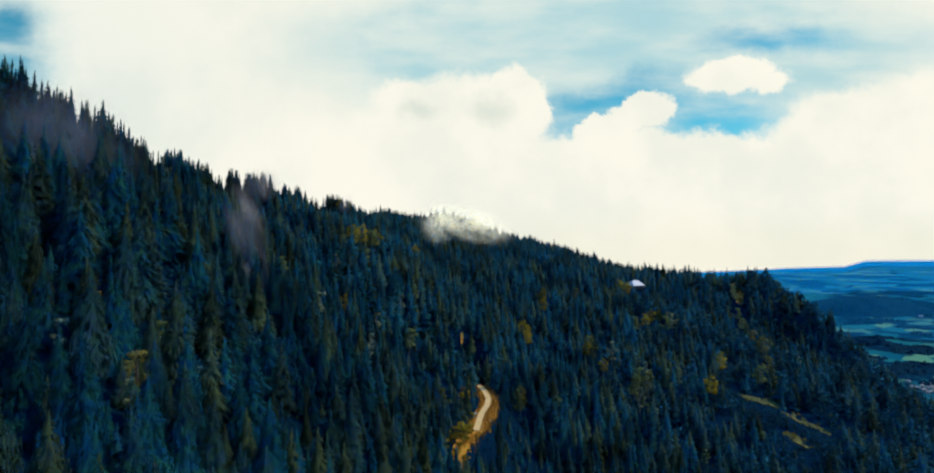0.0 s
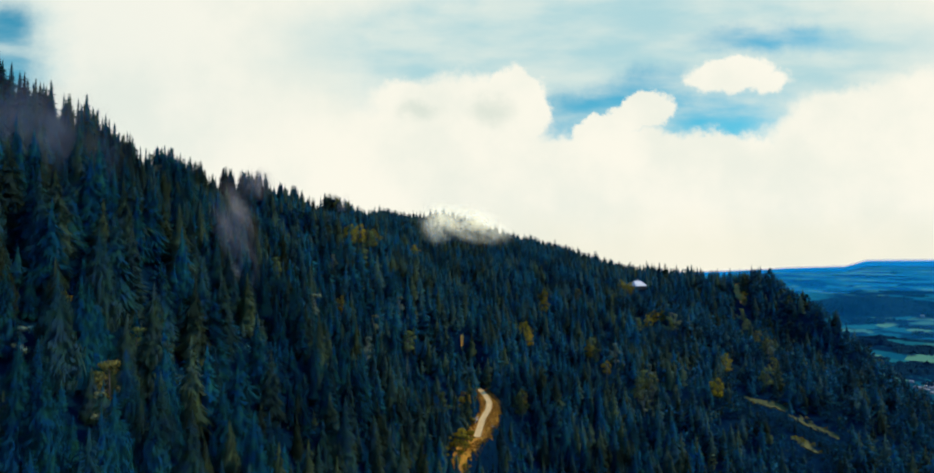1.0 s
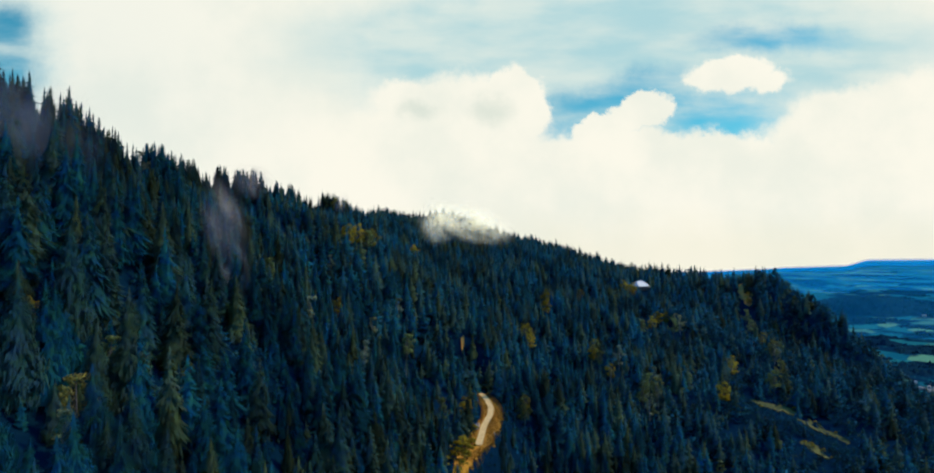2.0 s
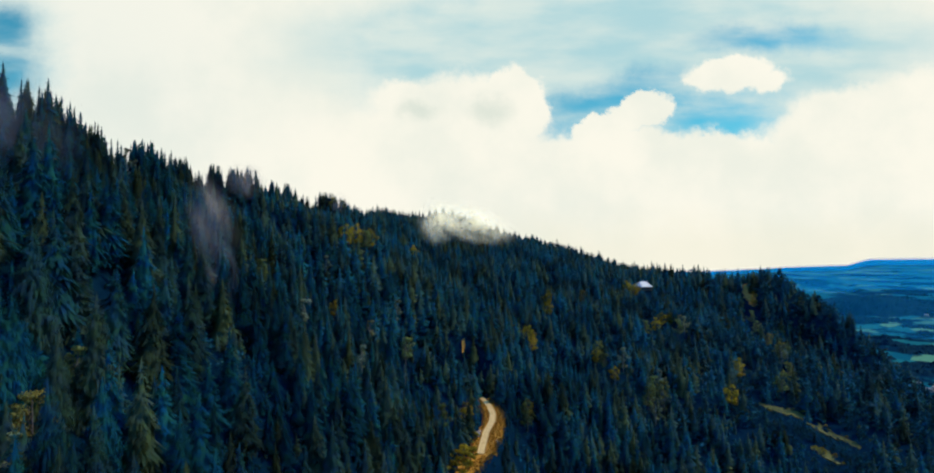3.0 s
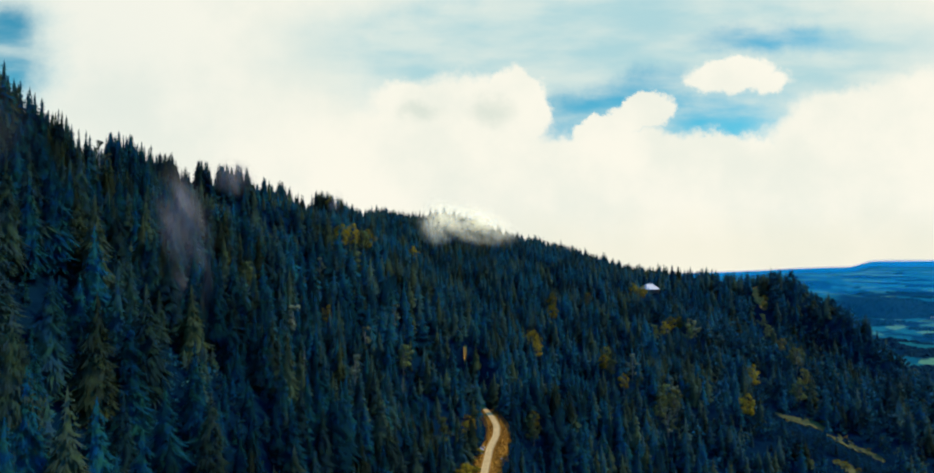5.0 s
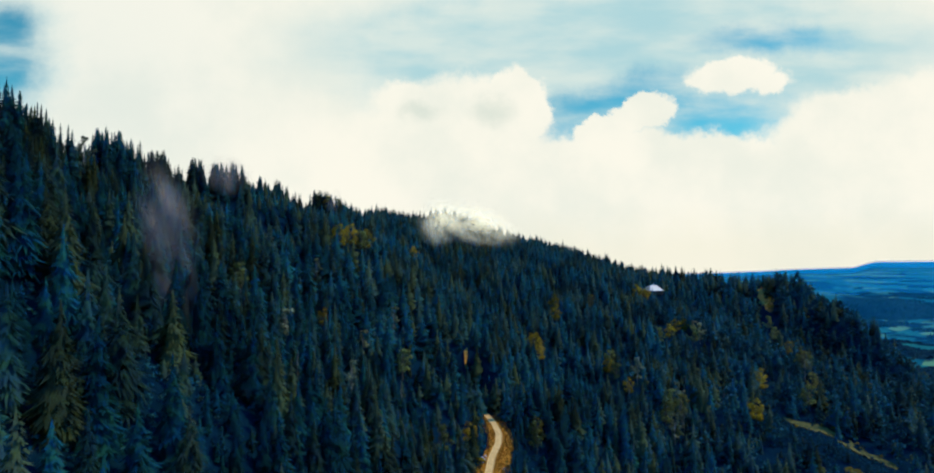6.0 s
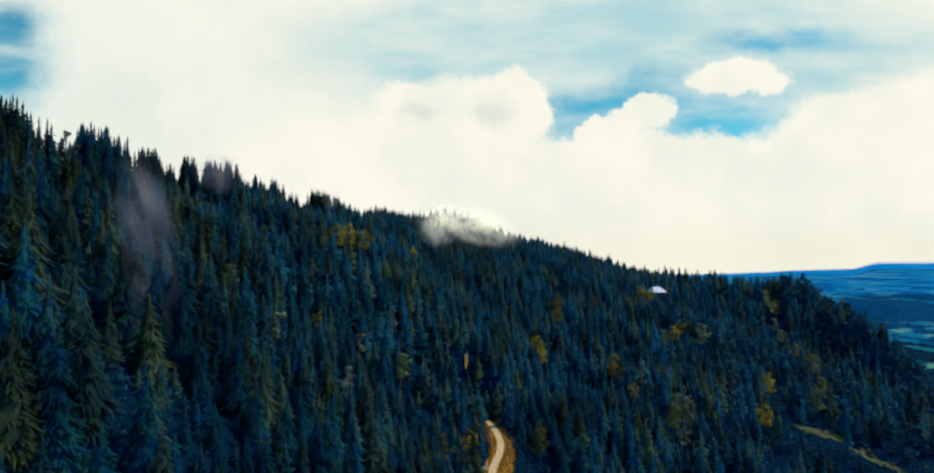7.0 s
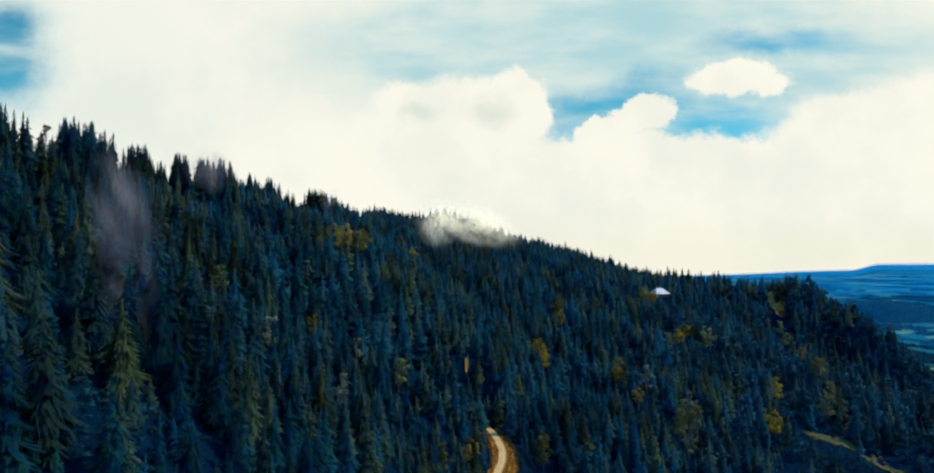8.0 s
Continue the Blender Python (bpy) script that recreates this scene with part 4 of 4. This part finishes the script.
def mist_bank(name, label, mat, x, y, z, wide, deep_by, high, turn, seed, sheets=3, lean=0.0, back=0.0):
    """A few wavy veils of vapour, one behind the other."""
    rng = np.random.default_rng(seed)
    rings_out, round_by = 8, 30
    r, turn_by = np.meshgrid(np.linspace(0.03, 1, rings_out), np.linspace(0, 2 * math.pi, round_by, endpoint=False), indexing="ij")
    a, c = r * np.cos(turn_by), r * np.sin(turn_by)
    verts, quads = [], []
    i, j = np.meshgrid(np.arange(rings_out - 1), np.arange(round_by), indexing="ij")
    k = (j + 1) % round_by
    cell_quads = np.stack([i * round_by + j, (i + 1) * round_by + j, (i + 1) * round_by + k, i * round_by + k], -1).reshape(-1, 4)
    for s in range(sheets):
        p = rng.uniform(0, 6.28, 4)
        depth = (s - (sheets - 1) / 2) * 0.6 + 0.22 * np.sin(2.3 * a + p[0]) * np.sin(1.9 * c + p[1]) + 0.1 * np.sin(5 * a + p[2] + 3 * c)
        quads.append(cell_quads + s * rings_out * round_by)
        verts.append(np.stack([a, depth, c], -1).reshape(-1, 3))
    verts = np.concatenate(verts)
    ob = new(name, mesh_of(name, verts, np.concatenate(quads), mat, True))
    ob.matrix_basis = pose(x, y, z, -back, lean, turn) @ Matrix.Diagonal((wide, deep_by, high, 1))
    return tagged(ob, label, "mist", kind="stuff")


mist_bank("mist_wisp", "thin grey wisp of mist drifting over treetops", MIST, -82, 207, 312, 9, 6, 18, 10, 1, 2, -14)
mist_bank("mist_wisp", "faint grey mist trailing down the slope", MIST, -78, 203, 296, 7, 5, 12, 10, 2, 1, -12)
mist_bank("mist_wisp", "faint grey mist below the wooded crest", MIST, -118, 165, 335, 24, 8, 18, 35, 3, 2, 25)
mist_bank("mist_wisp", "faint mist veil in front of crest trees", MIST, -128, 350, 345, 15, 8, 12, 10, 6, 2, 20)
mist_bank("mist_wisp", "pale mist caught on the crest grove", MIST, -118, 545, 350, 10, 6, 12, 10, 9, 1, 20)
mist_bank("mist_bank", "bright cloud shred clinging to the wooded ridge", CAP, 4, 700, 339, 62, 6, 31, 0, 4, 3, 16, -42)
mist_bank("mist_bank", "thin bright mist spilling below the ridge", CAP, -34, 690, 341, 28, 6, 40, 0, 8, 2, 8, -42)

# ---- woods and farms of the valley ----


def valley_woods(seed):
    """Dark woods on the valley floor: clumped canopies with ragged rims, on low swells."""
    rng = np.random.default_rng(seed)
    verts, tris, base = [], [], 0
    for n in range(90):
        bearing, far = radians(rng.uniform(24, 46)), 1650 * (2.6 ** rng.uniform(0, 1))
        wide, deep_by, high = rng.uniform(15, 75), rng.uniform(20, 60), rng.uniform(4, 9)
        if n % 6 == 0:
            wide, high = wide * 1.6, high * 1.4
        if n == 0:
            bearing, far, wide, deep_by, high = radians(34.6), 2850, 270, 130, 58
        if n == 1:
            bearing, far, wide, deep_by, high = radians(38.2), 2950, 150, 60, 30
        cols, rows = (70, 19) if n < 2 else (26, 8)
        u, v = np.meshgrid(np.linspace(-1, 1, cols), np.linspace(-1, 1, rows), indexing="ij")
        rag = 1 + 0.25 * np.sin(5 * u + n) + (0.0 if n < 2 else 0.12) * rng.normal(size=u.shape)
        cover = np.clip(1.1 - u ** 2 - v ** 2, 0, 1) ** (1.1 if n < 2 else 0.6)
        cx, cy = far * math.sin(bearing), far * math.cos(bearing)
        px = cx + u * wide * math.cos(bearing) + v * deep_by * rag * math.sin(bearing)
        py = cy - u * wide * math.sin(bearing) + v * deep_by * rag * math.cos(bearing)
        pz = land(px, py) - 2 + cover * high + np.minimum(cover * 4, 1) * 2.6 * rng.normal(size=u.shape)
        verts.append(np.stack([px, py, pz], -1).reshape(-1, 3))
        i, j = np.meshgrid(np.arange(cols - 1), np.arange(rows - 1), indexing="ij")
        tris.append(np.stack([i * rows + j, (i + 1) * rows + j, (i + 1) * rows + j + 1, i * rows + j + 1], -1).reshape(-1, 4) + base)
        base += cols * rows
    ob = new("valley_woods", mesh_of("valley_woods", np.concatenate(verts), np.concatenate(tris), WOODS))
    return tagged(ob, "dark woods scattered over the valley fields", "woods", kind="stuff")


def valley_farms(seed):
    """Far farmhouses, each a small gabled block."""
    rng = np.random.default_rng(seed)
    verts, tris = [], []
    for n in range(64):
        if n < 34:
            bearing, far = radians(rng.normal(40.0, 0.8)), rng.normal(1640, 40)
        else:
            bearing, far = radians(rng.uniform(27, 44)), rng.uniform(1600, 3600)
        cx, cy = far * math.sin(bearing), far * math.cos(bearing)
        w, d, h, a = rng.uniform(3.5, 6.5), rng.uniform(3, 4.5), rng.uniform(2.5, 4.5), rng.uniform(0, 3.14)
        z = land_at(cx, cy) - 0.5
        c, q = math.cos(a), math.sin(a)
        base = len(verts)
        for x, y, up in ((-w, -d, 0), (w, -d, 0), (w, d, 0), (-w, d, 0), (-w, -d, h), (w, -d, h), (w, d, h), (-w, d, h), (-w, 0, h * 1.7), (w, 0, h * 1.7)):
            verts.append((cx + c * x - q * y, cy + q * x + c * y, z + up))
        for f in ((0, 1, 5), (0, 5, 4), (1, 2, 6), (1, 6, 5), (2, 3, 7), (2, 7, 6), (3, 0, 4), (3, 4, 7), (4, 5, 9), (4, 9, 8), (6, 7, 8), (6, 8, 9), (5, 6, 9), (7, 4, 8)):
            tris.append(tuple(base + k for k in f))
    ob = new("valley_farms", mesh_of("valley_farms", verts, tris, SPECK))
    return tagged(ob, "tiny pale farmhouses dotted over the valley", "houses", kind="stuff")


valley_woods(31)
valley_farms(32)

# ---- blue sheets standing in for haze over the valley ----
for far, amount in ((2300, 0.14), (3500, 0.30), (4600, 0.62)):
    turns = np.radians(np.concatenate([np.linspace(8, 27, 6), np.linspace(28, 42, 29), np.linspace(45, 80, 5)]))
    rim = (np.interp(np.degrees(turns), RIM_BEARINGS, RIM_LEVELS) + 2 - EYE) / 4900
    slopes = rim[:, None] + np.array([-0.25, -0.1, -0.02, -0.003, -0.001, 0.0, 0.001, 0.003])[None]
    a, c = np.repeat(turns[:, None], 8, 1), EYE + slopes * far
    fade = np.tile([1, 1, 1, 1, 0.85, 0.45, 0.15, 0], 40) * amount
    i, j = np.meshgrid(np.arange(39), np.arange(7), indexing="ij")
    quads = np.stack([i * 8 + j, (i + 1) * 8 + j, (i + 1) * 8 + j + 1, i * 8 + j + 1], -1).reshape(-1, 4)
    veil_mesh = mesh_of("haze_sheet", np.stack([far * np.sin(a), far * np.cos(a), c], -1).reshape(-1, 3), quads, HAZE, True, fade)
    tagged(new("haze_sheet", veil_mesh), "blue see-through sheet standing in for valley haze", "haze", kind="stuff")
